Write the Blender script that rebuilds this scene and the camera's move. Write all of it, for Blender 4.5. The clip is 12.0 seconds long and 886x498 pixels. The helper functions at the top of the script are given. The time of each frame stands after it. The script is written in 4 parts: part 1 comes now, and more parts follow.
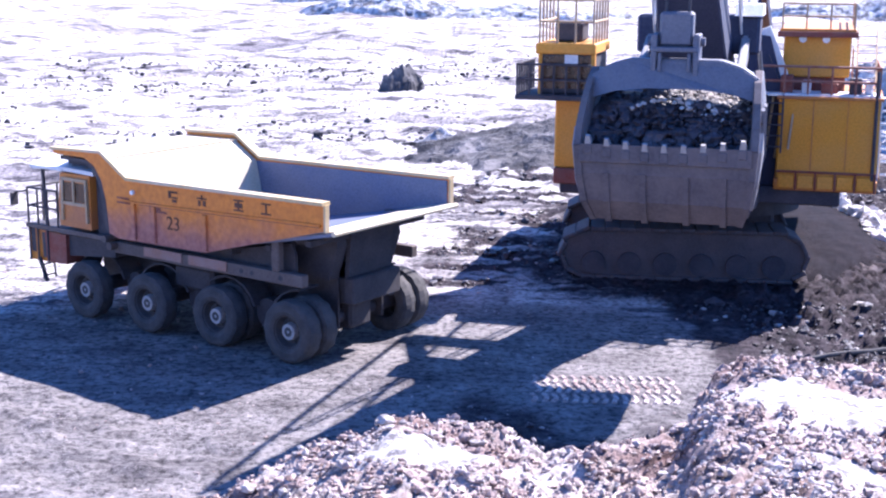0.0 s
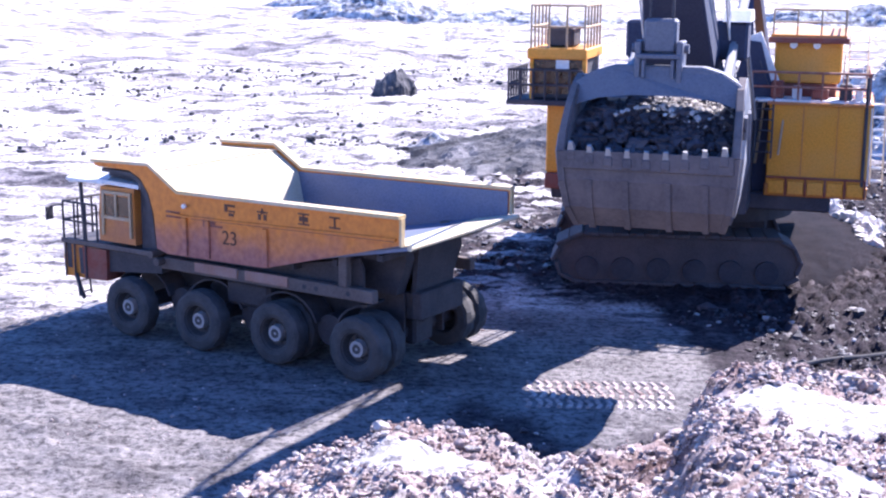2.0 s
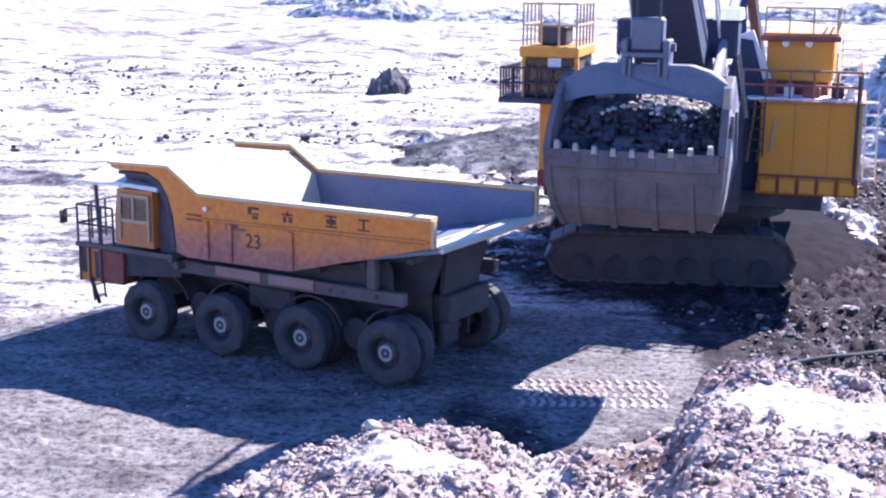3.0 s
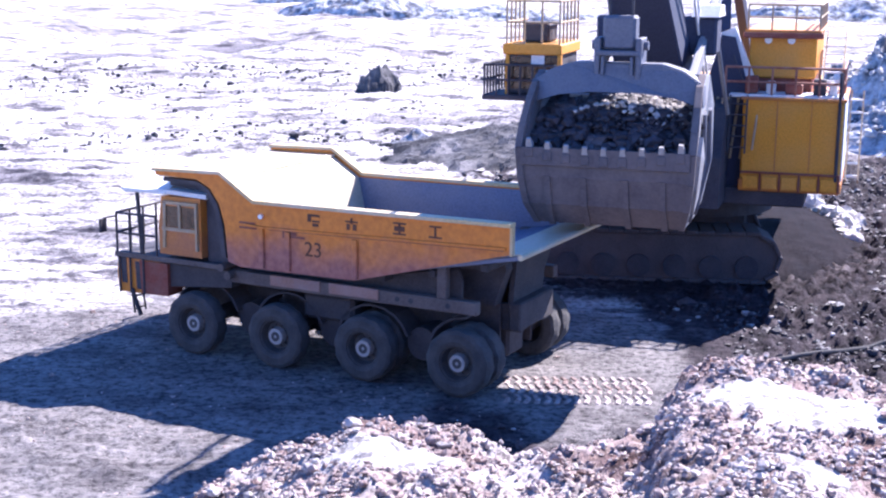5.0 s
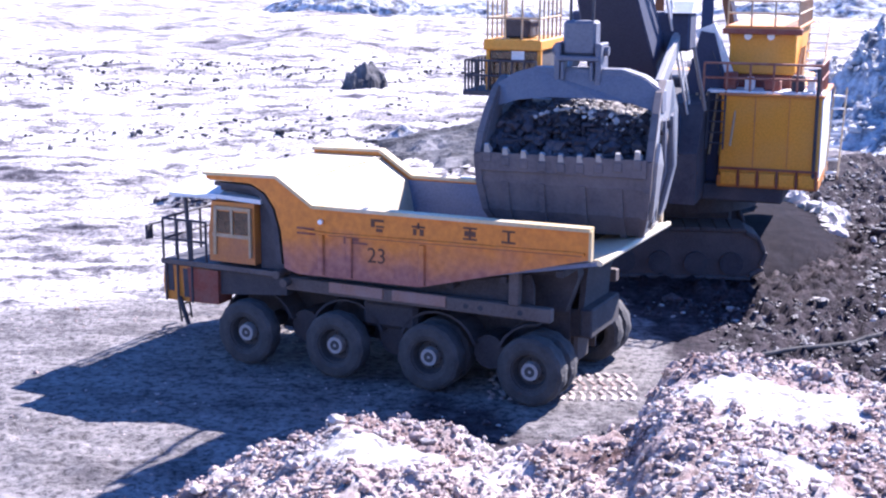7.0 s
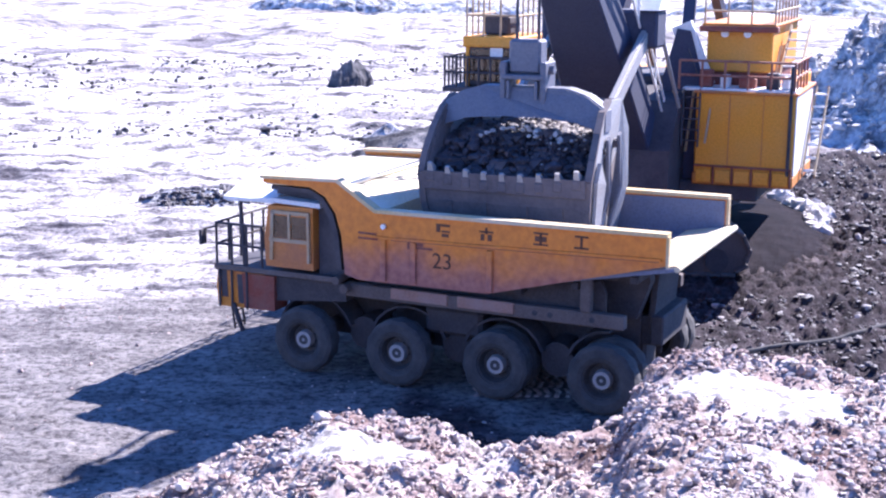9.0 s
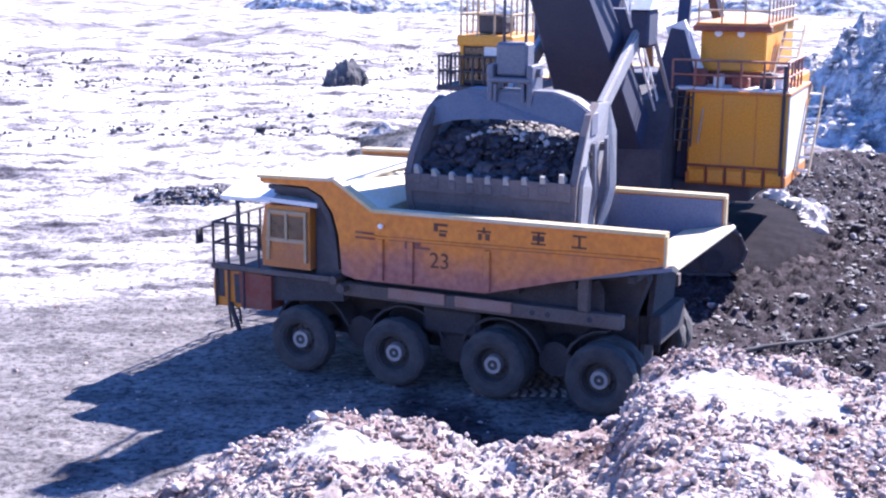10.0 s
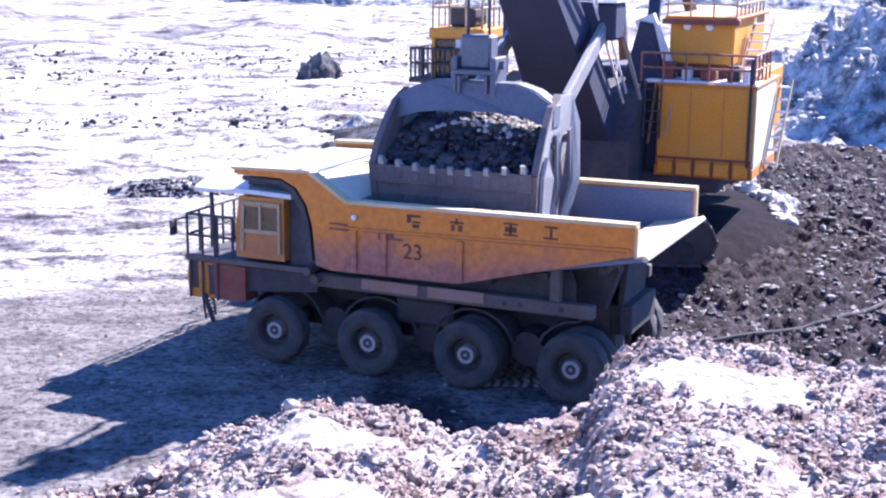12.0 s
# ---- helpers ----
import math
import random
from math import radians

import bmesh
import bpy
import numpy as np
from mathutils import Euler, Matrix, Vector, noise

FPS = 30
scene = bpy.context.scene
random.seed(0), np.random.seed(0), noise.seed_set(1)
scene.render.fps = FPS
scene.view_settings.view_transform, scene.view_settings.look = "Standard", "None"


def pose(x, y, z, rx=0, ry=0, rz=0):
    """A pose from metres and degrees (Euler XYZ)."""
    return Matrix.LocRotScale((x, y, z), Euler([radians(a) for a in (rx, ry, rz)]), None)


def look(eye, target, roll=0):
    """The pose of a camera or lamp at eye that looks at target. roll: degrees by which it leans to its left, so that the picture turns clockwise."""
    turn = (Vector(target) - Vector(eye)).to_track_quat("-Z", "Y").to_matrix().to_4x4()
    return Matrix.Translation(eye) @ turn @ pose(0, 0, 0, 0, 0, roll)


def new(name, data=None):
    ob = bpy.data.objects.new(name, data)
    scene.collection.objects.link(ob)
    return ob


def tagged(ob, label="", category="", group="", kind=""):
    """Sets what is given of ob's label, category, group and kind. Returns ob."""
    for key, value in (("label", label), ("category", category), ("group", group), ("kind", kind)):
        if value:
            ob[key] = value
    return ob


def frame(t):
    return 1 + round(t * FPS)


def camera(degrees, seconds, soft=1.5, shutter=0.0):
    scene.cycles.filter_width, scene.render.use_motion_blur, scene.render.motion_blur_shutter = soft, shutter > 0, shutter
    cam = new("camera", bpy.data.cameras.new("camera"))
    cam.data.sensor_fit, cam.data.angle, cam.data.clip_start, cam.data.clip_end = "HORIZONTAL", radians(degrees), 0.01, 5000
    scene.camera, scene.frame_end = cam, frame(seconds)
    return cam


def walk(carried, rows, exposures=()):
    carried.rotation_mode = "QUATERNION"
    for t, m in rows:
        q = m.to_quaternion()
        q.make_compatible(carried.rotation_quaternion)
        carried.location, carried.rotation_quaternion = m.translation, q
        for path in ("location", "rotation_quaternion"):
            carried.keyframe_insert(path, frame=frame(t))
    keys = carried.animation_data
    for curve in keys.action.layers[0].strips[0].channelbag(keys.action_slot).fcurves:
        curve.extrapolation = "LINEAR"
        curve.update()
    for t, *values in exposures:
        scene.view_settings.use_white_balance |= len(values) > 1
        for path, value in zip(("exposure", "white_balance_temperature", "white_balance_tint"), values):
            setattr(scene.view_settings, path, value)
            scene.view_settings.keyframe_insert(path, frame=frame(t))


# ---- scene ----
# ---------------- camera ----------------
cam = camera(36.22, 12.0, soft=2.2)
CAM = [
    (0.0, -0.116, -0.015, 8.129, 2.66, -12.07, 0.33), (0.5, -0.132, -0.008, 8.126, 2.58, -11.92, 0.32),
    (1.0, -0.166, 0.016, 8.128, 2.47, -11.88, 0.48), (1.5, -0.185, -0.005, 8.136, 2.36, -11.85, 0.53),
    (2.0, -0.160, -0.011, 8.145, 2.31, -11.88, 0.47), (2.5, -0.136, 0.003, 8.151, 2.24, -11.93, 0.35),
    (3.0, -0.105, 0.024, 8.139, 2.13, -11.94, 0.44), (5.0, 0.044, 0.013, 8.143, 1.80, -12.04, 0.34),
    (5.5, 0.032, 0.016, 8.138, 1.64, -12.07, 0.47), (6.0, 0.038, 0.027, 8.137, 1.49, -12.10, 0.44),
    (6.5, 0.067, 0.035, 8.137, 1.34, -12.14, 0.33), (7.0, 0.089, 0.027, 8.137, 1.24, -12.18, 0.32),
    (9.0, 0.107, 0.006, 8.130, 0.66, -12.26, 0.34), (9.5, 0.098, 0.009, 8.128, 0.54, -12.26, 0.40),
    (10.0, 0.085, 0.040, 8.120, 0.43, -12.28, 0.40), (10.5, 0.079, 0.029, 8.127, 0.31, -12.30, 0.39),
    (11.0, 0.088, 0.035, 8.120, 0.25, -12.31, 0.33), (11.5, 0.096, -0.042, 8.119, -0.06, -12.37, 0.48),
    (12.0, 0.115, -0.154, 8.118, -0.67, -12.55, 0.58)]


def eye_pose(x, y, z, yaw, pitch, roll):
    a, b = radians(yaw), radians(pitch)
    ahead = Vector((-math.sin(a) * math.cos(b), math.cos(a) * math.cos(b), math.sin(b)))
    return look((x, y, z), Vector((x, y, z)) + ahead * 10, roll)


EXPOSURE = 2.05
walk(cam, [(t, eye_pose(*r)) for t, *r in CAM], exposures=[(0.0, EXPOSURE, 5000, 29), (12.0, EXPOSURE, 5000, 29)])

# ---------------- light ----------------
SUN_WAY = Vector((-0.765, -0.77, -1.0))
world = bpy.data.worlds.new("sky")
scene.world = world
world.use_nodes = True
wt = world.node_tree
sky = wt.nodes.new("ShaderNodeTexSky")
sky.sky_type, sky.sun_disc = "NISHITA", False
sky.sun_elevation = math.atan2(1.0, math.hypot(0.765, 0.77))
sky.sun_rotation = math.atan2(0.765, 0.77)
sky.altitude, sky.air_density, sky.dust_density = 1200, 1.0, 0.1
sky.ozone_density = 4.0
deep = wt.nodes.new("ShaderNodeHueSaturation")
deep.inputs["Saturation"].default_value = 1.13
wt.links.new(sky.outputs[0], deep.inputs["Color"])
wt.links.new(deep.outputs[0], wt.nodes["Background"].inputs[0])
wt.nodes["Background"].inputs[1].default_value = 0.078
sun = new("sun", bpy.data.lights.new("sun", "SUN"))
sun.data.energy, sun.data.angle, sun.data.color = 5.0, radians(0.5), (1.0, 0.85, 0.60)
sun.matrix_basis = look((20, 45, 30), Vector((20, 45, 30)) + SUN_WAY)


# ---------------- materials ----------------
def nodes_of(name):
    m = bpy.data.materials.new(name)
    m.use_nodes = True
    nt = m.node_tree
    return m, nt, nt.nodes["Principled BSDF"]


def noise_node(nt, scale, detail=4.0, rough=0.55, coord="Object", vec=None):
    n = nt.nodes.new("ShaderNodeTexNoise")
    n.inputs["Scale"].default_value, n.inputs["Detail"].default_value, n.inputs["Roughness"].default_value = scale, detail, rough
    if vec is None:
        c = nt.nodes.new("ShaderNodeTexCoord")
        vec = c.outputs[coord]
    nt.links.new(vec, n.inputs["Vector"])
    return n


def ramp_node(nt, fac, stops):
    r = nt.nodes.new("ShaderNodeValToRGB")
    e = r.color_ramp.elements
    while len(e) < len(stops):
        e.new(0.5)
    for el, (p, c) in zip(e, stops):
        el.position, el.color = p, (*c, 1)
    nt.links.new(fac, r.inputs[0])
    return r


def mix_node(nt, fac, a, b, blend="MIX"):
    m = nt.nodes.new("ShaderNodeMix")
    m.data_type, m.blend_type = "RGBA", blend
    for i, v in ((0, fac), (6, a), (7, b)):
        if isinstance(v, (int, float)):
            m.inputs[i].default_value = v
        elif isinstance(v, tuple):
            m.inputs[i].default_value = (*v, 1)
        else:
            nt.links.new(v, m.inputs[i])
    return m.outputs[2]


def bump_node(nt, bsdf, height, strength, dist):
    b = nt.nodes.new("ShaderNodeBump")
    b.inputs["Strength"].default_value, b.inputs["Distance"].default_value = strength, dist
    nt.links.new(height, b.inputs["Height"])
    nt.links.new(b.outputs[0], bsdf.inputs["Normal"])


def worn(name, base, dust, rough=0.5, metal=0.0, dust_amount=0.5, scale=1.3, fine=22.0):
    """Painted or bare metal with dust patches, fine grime and a light bump."""
    m, nt, b = nodes_of(name)
    big, small = noise_node(nt, scale, 5, 0.6), noise_node(nt, fine, 4, 0.6)
    k = ramp_node(nt, big.outputs[0], [(0.38, (0, 0, 0)), (0.72, (dust_amount,) * 3)])
    dark = tuple(v * 0.8 for v in base)
    g = ramp_node(nt, small.outputs[0], [(0.35, dark), (0.6, base)])
    nt.links.new(mix_node(nt, k.outputs[0], g.outputs[0], dust), b.inputs["Base Color"])
    rr = ramp_node(nt, small.outputs[0], [(0.3, (min(1, rough + 0.25),) * 3), (0.75, (rough,) * 3)])
    nt.links.new(rr.outputs[0], b.inputs["Roughness"])
    b.inputs["Metallic"].default_value = metal
    bump_node(nt, b, small.outputs[0], 0.12, 0.006)
    return m


DUST = (0.30, 0.27, 0.245)
M_YELLOW = worn("dusty_yellow_paint", (0.72, 0.30, 0.008), (0.50, 0.30, 0.10), 0.5, 0, 0.4, 0.8)
M_ORANGE = worn("faded_orange_paint", (0.64, 0.235, 0.02), (0.25, 0.105, 0.075), 0.5, 0, 0.85, 0.55)
def low_pink():
    """Faded orange paint that turns a darker pink towards the bottom, ragged along the upper edge."""
    m, nt, b = nodes_of("pink_bottomed_orange_paint")
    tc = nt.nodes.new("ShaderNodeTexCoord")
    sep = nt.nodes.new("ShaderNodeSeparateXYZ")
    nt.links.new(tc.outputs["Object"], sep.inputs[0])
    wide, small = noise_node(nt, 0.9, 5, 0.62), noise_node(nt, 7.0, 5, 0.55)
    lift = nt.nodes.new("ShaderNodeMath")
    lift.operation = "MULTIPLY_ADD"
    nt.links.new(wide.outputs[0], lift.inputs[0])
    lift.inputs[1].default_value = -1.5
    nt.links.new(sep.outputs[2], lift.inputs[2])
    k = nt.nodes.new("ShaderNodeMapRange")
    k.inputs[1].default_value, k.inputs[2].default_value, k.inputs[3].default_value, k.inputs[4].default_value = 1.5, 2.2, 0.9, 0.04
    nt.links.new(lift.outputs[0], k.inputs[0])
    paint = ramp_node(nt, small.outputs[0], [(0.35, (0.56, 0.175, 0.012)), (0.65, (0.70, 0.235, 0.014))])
    low_tone = ramp_node(nt, small.outputs[0], [(0.35, (0.22, 0.085, 0.085)), (0.65, (0.33, 0.145, 0.125))])
    nt.links.new(mix_node(nt, k.outputs[0], paint.outputs[0], low_tone.outputs[0]), b.inputs["Base Color"])
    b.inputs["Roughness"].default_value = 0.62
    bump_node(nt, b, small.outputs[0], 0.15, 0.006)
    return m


M_SIDE = low_pink()
# bluish: the shade inside the bed is put into this steel's colour
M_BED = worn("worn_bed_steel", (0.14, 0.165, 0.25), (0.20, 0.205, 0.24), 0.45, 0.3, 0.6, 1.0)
# sandy rail paint, made paler for the sun on the wall edges
M_CANOPY = worn("sunpaled_rail_paint", (0.56, 0.42, 0.20), (0.55, 0.50, 0.40), 0.5, 0, 0.7, 1.0)
M_CHASSIS = worn("grimy_chassis", (0.045, 0.040, 0.044), (0.10, 0.084, 0.08), 0.7, 0, 0.5, 2.0)
M_BEAM = worn("dusty_side_beam", (0.11, 0.085, 0.075), (0.17, 0.14, 0.125), 0.7, 0, 0.6, 1.5)
M_PLATE = worn("dusty_faded_plate", (0.30, 0.16, 0.11), (0.30, 0.23, 0.21), 0.7, 0, 0.8, 1.5)
M_TYRE = worn("dusty_rubber", (0.048, 0.046, 0.047), (0.105, 0.098, 0.093), 0.85, 0, 0.7, 2.5, 40)
M_RIM = worn("dusty_rim", (0.055, 0.052, 0.052), (0.10, 0.09, 0.085), 0.6, 0.2, 0.5, 3)
M_HUB = worn("hub_steel", (0.42, 0.40, 0.39), DUST, 0.5, 0.4, 0.4, 5)
M_TRACK = worn("dusty_track_steel", (0.085, 0.075, 0.077), (0.13, 0.112, 0.108), 0.8, 0, 0.7, 1.2)
M_DARK = worn("dark_paint", (0.038, 0.036, 0.046), (0.11, 0.098, 0.098), 0.6, 0, 0.5, 1.5)
M_RED = worn("rusty_red_paint", (0.22, 0.05, 0.03), (0.2, 0.14, 0.11), 0.6, 0, 0.5, 3)
M_STEEL = worn("scuffed_grey_steel", (0.12, 0.127, 0.165), (0.17, 0.168, 0.185), 0.5, 0.25, 0.55, 1.2)
M_LIP = worn("earth_caked_steel", (0.12, 0.102, 0.104), (0.19, 0.155, 0.145), 0.8, 0.1, 0.8, 1.6, 14)
M_TOOTH = worn("bright_worn_steel", (0.42, 0.41, 0.40), (0.5, 0.46, 0.42), 0.4, 0.4, 0.4, 6)
# pale steel: sun on cheeks, rib and handle put into the colour
M_BRIGHT = worn("sunlit_steel", (0.36, 0.355, 0.36), (0.22, 0.205, 0.2), 0.4, 0.35, 0.4, 3)
M_BOOM = worn("dark_blue_grey_paint", (0.026, 0.032, 0.07), (0.055, 0.058, 0.082), 0.6, 0, 0.5, 0.8)
# white paint, also used for metal that the sun turns white
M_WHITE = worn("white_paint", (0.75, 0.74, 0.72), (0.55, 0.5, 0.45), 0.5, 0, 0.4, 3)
M_RUSTRAIL = worn("rust_red_rail_paint", (0.26, 0.09, 0.055), (0.36, 0.26, 0.2), 0.55, 0.1, 0.5, 4)
M_RAIL = worn("rail_paint", (0.42, 0.30, 0.16), (0.4, 0.36, 0.3), 0.5, 0.1, 0.5, 4)
M_INK = worn("black_lettering", (0.10, 0.042, 0.022), (0.2, 0.09, 0.05), 0.6, 0, 0.4, 5)
# cream paint, with the sunlit brightness of these plates put into it
M_CREAM = worn("sunbright_cream_plate", (0.62, 0.53, 0.34), (0.60, 0.56, 0.48), 0.45, 0.1, 0.7, 1.2)
M_LAMP = worn("lamp_lens", (0.85, 0.85, 0.82), (0.8, 0.78, 0.74), 0.2, 0, 0.2, 6)


def glass():
    m, nt, b = nodes_of("dusty_glass")
    n = noise_node(nt, 5.0)
    c = ramp_node(nt, n.outputs[0], [(0.3, (0.06, 0.035, 0.02)), (0.75, (0.17, 0.10, 0.06))])
    nt.links.new(c.outputs[0], b.inputs["Base Color"])
    b.inputs["Roughness"].default_value, b.inputs["Transmission Weight"].default_value = 0.12, 0.35
    return m


M_GLASS = glass()


def earth(name, stops, scale, dark, fine=9.0, relief=0.06, rough=0.95, gloss=0.2):
    m, nt, b = nodes_of(name)
    a, s, f = noise_node(nt, scale, 6, 0.6), noise_node(nt, fine, 6, 0.7), noise_node(nt, fine * 5, 3, 0.6)
    c = ramp_node(nt, a.outputs[0], stops)
    d = ramp_node(nt, s.outputs[0], [(0.36, dark), (0.52, (1, 1, 1))])
    nt.links.new(mix_node(nt, 0.75, c.outputs[0], d.outputs[0], "MULTIPLY"), b.inputs["Base Color"])
    b.inputs["Roughness"].default_value = rough
    b.inputs["Specular IOR Level"].default_value = gloss
    mixed = mix_node(nt, 0.35, s.outputs[0], f.outputs[0])
    bump_node(nt, b, mixed, 0.9, relief)
    return m


def ground_material():
    """Pale dusty pit floor, a greyer haul road, dark broken rock on the digging side and reddish rubble on the bank."""
    m, nt, b = nodes_of("pit_floor")
    tc = nt.nodes.new("ShaderNodeTexCoord")
    pos = tc.outputs["Object"]
    mp = nt.nodes.new("ShaderNodeMapping")
    mp.inputs["Scale"].default_value = (0.36, 1.0, 1.0)
    mp.inputs["Rotation"].default_value = (0, 0, radians(-9))
    nt.links.new(pos, mp.inputs[0])
    long = mp.outputs[0]
    mid, fine = noise_node(nt, 0.9, 6, 0.65, vec=pos), noise_node(nt, 6.0, 6, 0.72, vec=pos)
    streak, wide = noise_node(nt, 0.85, 8, 0.72, vec=long), noise_node(nt, 0.06, 4, 0.6, vec=long)

    def fac(name):
        at = nt.nodes.new("ShaderNodeAttribute")
        at.attribute_name = name
        return at.outputs["Fac"]

    def edge(value, noisy, amount, lo, hi):
        add = nt.nodes.new("ShaderNodeMath")
        add.operation = "MULTIPLY_ADD"
        nt.links.new(noisy, add.inputs[0])
        add.inputs[1].default_value = amount
        nt.links.new(value, add.inputs[2])
        return ramp_node(nt, add.outputs[0], [(lo, (0, 0, 0)), (hi, (1, 1, 1))]).outputs[0]

    pale = ramp_node(nt, streak.outputs[0], [(0.38, (0.06, 0.056, 0.068)), (0.45, (0.17, 0.16, 0.163)), (0.50, (0.38, 0.36, 0.345)), (0.62, (0.48, 0.455, 0.43))])
    road = ramp_node(nt, mid.outputs[0], [(0.33, (0.105, 0.097, 0.098)), (0.5, (0.178, 0.165, 0.161)), (0.7, (0.25, 0.233, 0.225))])
    coal = ramp_node(nt, mid.outputs[0], [(0.36, (0.020, 0.017, 0.022)), (0.56, (0.042, 0.034, 0.04)), (0.70, (0.12, 0.103, 0.108))])
    bank = ramp_node(nt, mid.outputs[0], [(0.33, (0.12, 0.075, 0.07)), (0.45, (0.24, 0.18, 0.165)), (0.56, (0.39, 0.345, 0.32)), (0.7, (0.46, 0.42, 0.40))])
    tone = noise_node(nt, 0.11, 5, 0.6, vec=long)
    blot = ramp_node(nt, tone.outputs[0], [(0.38, (0.45, 0.44, 0.49)), (0.47, (1.0, 1.0, 1.0)), (0.60, (1.3, 1.29, 1.27))])
    pale_c = mix_node(nt, 1.0, pale.outputs[0], blot.outputs[0], "MULTIPLY")
    rut = ramp_node(nt, streak.outputs[0], [(0.38, (0.5, 0.49, 0.52)), (0.5, (1, 1, 1))])
    road_c = mix_node(nt, 0.8, road.outputs[0], rut.outputs[0], "MULTIPLY")
    base = mix_node(nt, edge(fac("road"), wide.outputs[0], 0.6, 0.55, 1.0), pale_c, road_c)
    base = mix_node(nt, edge(fac("dig"), mid.outputs[0], 0.9, 0.72, 1.0), base, coal.outputs[0])
    base = mix_node(nt, edge(fac("bank"), mid.outputs[0], 0.3, 0.5, 0.8), base, bank.outputs[0])
    # paler tone: sun on the smooth bank patches put into colour
    sun_tone = ramp_node(nt, mid.outputs[0], [(0.3, (0.37, 0.345, 0.33)), (0.6, (0.48, 0.46, 0.445))])
    base = mix_node(nt, edge(fac("scraped"), mid.outputs[0], 0.5, 0.5, 0.75), base, sun_tone.outputs[0])
    grit = ramp_node(nt, fine.outputs[0], [(0.40, (0.17, 0.16, 0.18)), (0.49, (0.93, 0.93, 0.93)), (0.60, (1.36, 1.35, 1.33))])
    nt.links.new(mix_node(nt, 0.75, base, grit.outputs[0], "MULTIPLY"), b.inputs["Base Color"])
    b.inputs["Roughness"].default_value = 0.95
    b.inputs["Specular IOR Level"].default_value = 0.15
    bump_node(nt, b, mix_node(nt, 0.5, streak.outputs[0], fine.outputs[0]), 1.0, 0.16)
    return m


M_GROUND = ground_material()
M_RUBBLE = earth("reddish_rubble", [(0.3, (0.20, 0.135, 0.12)), (0.5, (0.40, 0.325, 0.295)), (0.7, (0.58, 0.53, 0.49))], 0.8, (0.36, 0.27, 0.27), 8.0)
M_PALE = earth("pale_stone", [(0.3, (0.34, 0.31, 0.29)), (0.7, (0.56, 0.53, 0.50))], 1.5, (0.55, 0.52, 0.52))
M_CHALK = earth("chalky_stone", [(0.3, (0.50, 0.475, 0.45)), (0.7, (0.68, 0.65, 0.62))], 1.5, (0.6, 0.57, 0.56))
# coal-dark ground with the shade over it put into the colour
M_SHADECOAL = earth("shaded_coal_ground", [(0.35, (0.007, 0.006, 0.010)), (0.7, (0.020, 0.016, 0.021))], 1.4, (0.5, 0.45, 0.5), gloss=0.08)
M_COAL = earth("dark_broken_rock", [(0.35, (0.022, 0.019, 0.025)), (0.58, (0.055, 0.044, 0.052)), (0.72, (0.16, 0.14, 0.15))], 1.2, (0.5, 0.45, 0.48), rough=0.5, gloss=0.5)
M_BLUEROCK = earth("grey_spoil", [(0.38, (0.14, 0.14, 0.148)), (0.58, (0.60, 0.60, 0.61))], 0.9, (0.25, 0.25, 0.27), 1.6, 0.4)
M_GREYFLAT = earth("grey_fines", [(0.38, (0.035, 0.035, 0.04)), (0.55, (0.10, 0.097, 0.10)), (0.7, (0.22, 0.21, 0.21))], 0.4, (0.4, 0.4, 0.42), 1.5, 0.2)


# ---------------- mesh helpers ----------------
def part(name, bm, material, parent=None, label="", smooth=False):
    """Links a bmesh as one mesh object under a thing or a part."""
    me = bpy.data.meshes.new(name)
    bmesh.ops.recalc_face_normals(bm, faces=bm.faces[:])
    bm.to_mesh(me)
    bm.free()
    me.materials.append(material)
    if smooth:
        for p in me.polygons:
            p.use_smooth = True
    ob = new(name, me)
    if parent is not None:
        ob.parent = parent
    if label:
        tagged(ob, label)
    return ob


def thing(name, label, category, m=Matrix(), group="", kind=""):
    ob = new(name)
    ob.empty_display_size = 0.3
    ob.matrix_basis = m
    return tagged(ob, label, category, group, kind)


def add_box(bm, x0, x1, y0, y1, z0, z1, bevel=0.02, m=None):
    r = bmesh.ops.create_cube(bm, size=1)
    vs = r["verts"]
    bmesh.ops.scale(bm, vec=(x1 - x0, y1 - y0, z1 - z0), verts=vs)
    bmesh.ops.translate(bm, vec=((x0 + x1) / 2, (y0 + y1) / 2, (z0 + z1) / 2), verts=vs)
    if m is not None:
        bmesh.ops.transform(bm, matrix=m, verts=vs)
    if bevel:
        es = list({e for v in vs for e in v.link_edges})
        bmesh.ops.bevel(bm, geom=es, offset=bevel, segments=1, affect="EDGES")


def box(*a, **k):
    bm = bmesh.new()
    add_box(bm, *a, **k)
    return bm


def add_prism(bm, pts, axis, a, b):
    """A profile extruded along an axis: x takes (y, z), y takes (x, z), z takes (x, y)."""
    def put(p, w):
        return {"x": (w, p[0], p[1]), "y": (p[0], w, p[1]), "z": (p[0], p[1], w)}[axis]
    lo, hi = [bm.verts.new(put(p, a)) for p in pts], [bm.verts.new(put(p, b)) for p in pts]
    bm.faces.new(lo)
    bm.faces.new(hi[::-1])
    for i in range(len(pts)):
        j = (i + 1) % len(pts)
        bm.faces.new((lo[i], hi[i], hi[j], lo[j]))


def prism(pts, axis, a, b):
    bm = bmesh.new()
    add_prism(bm, pts, axis, a, b)
    return bm


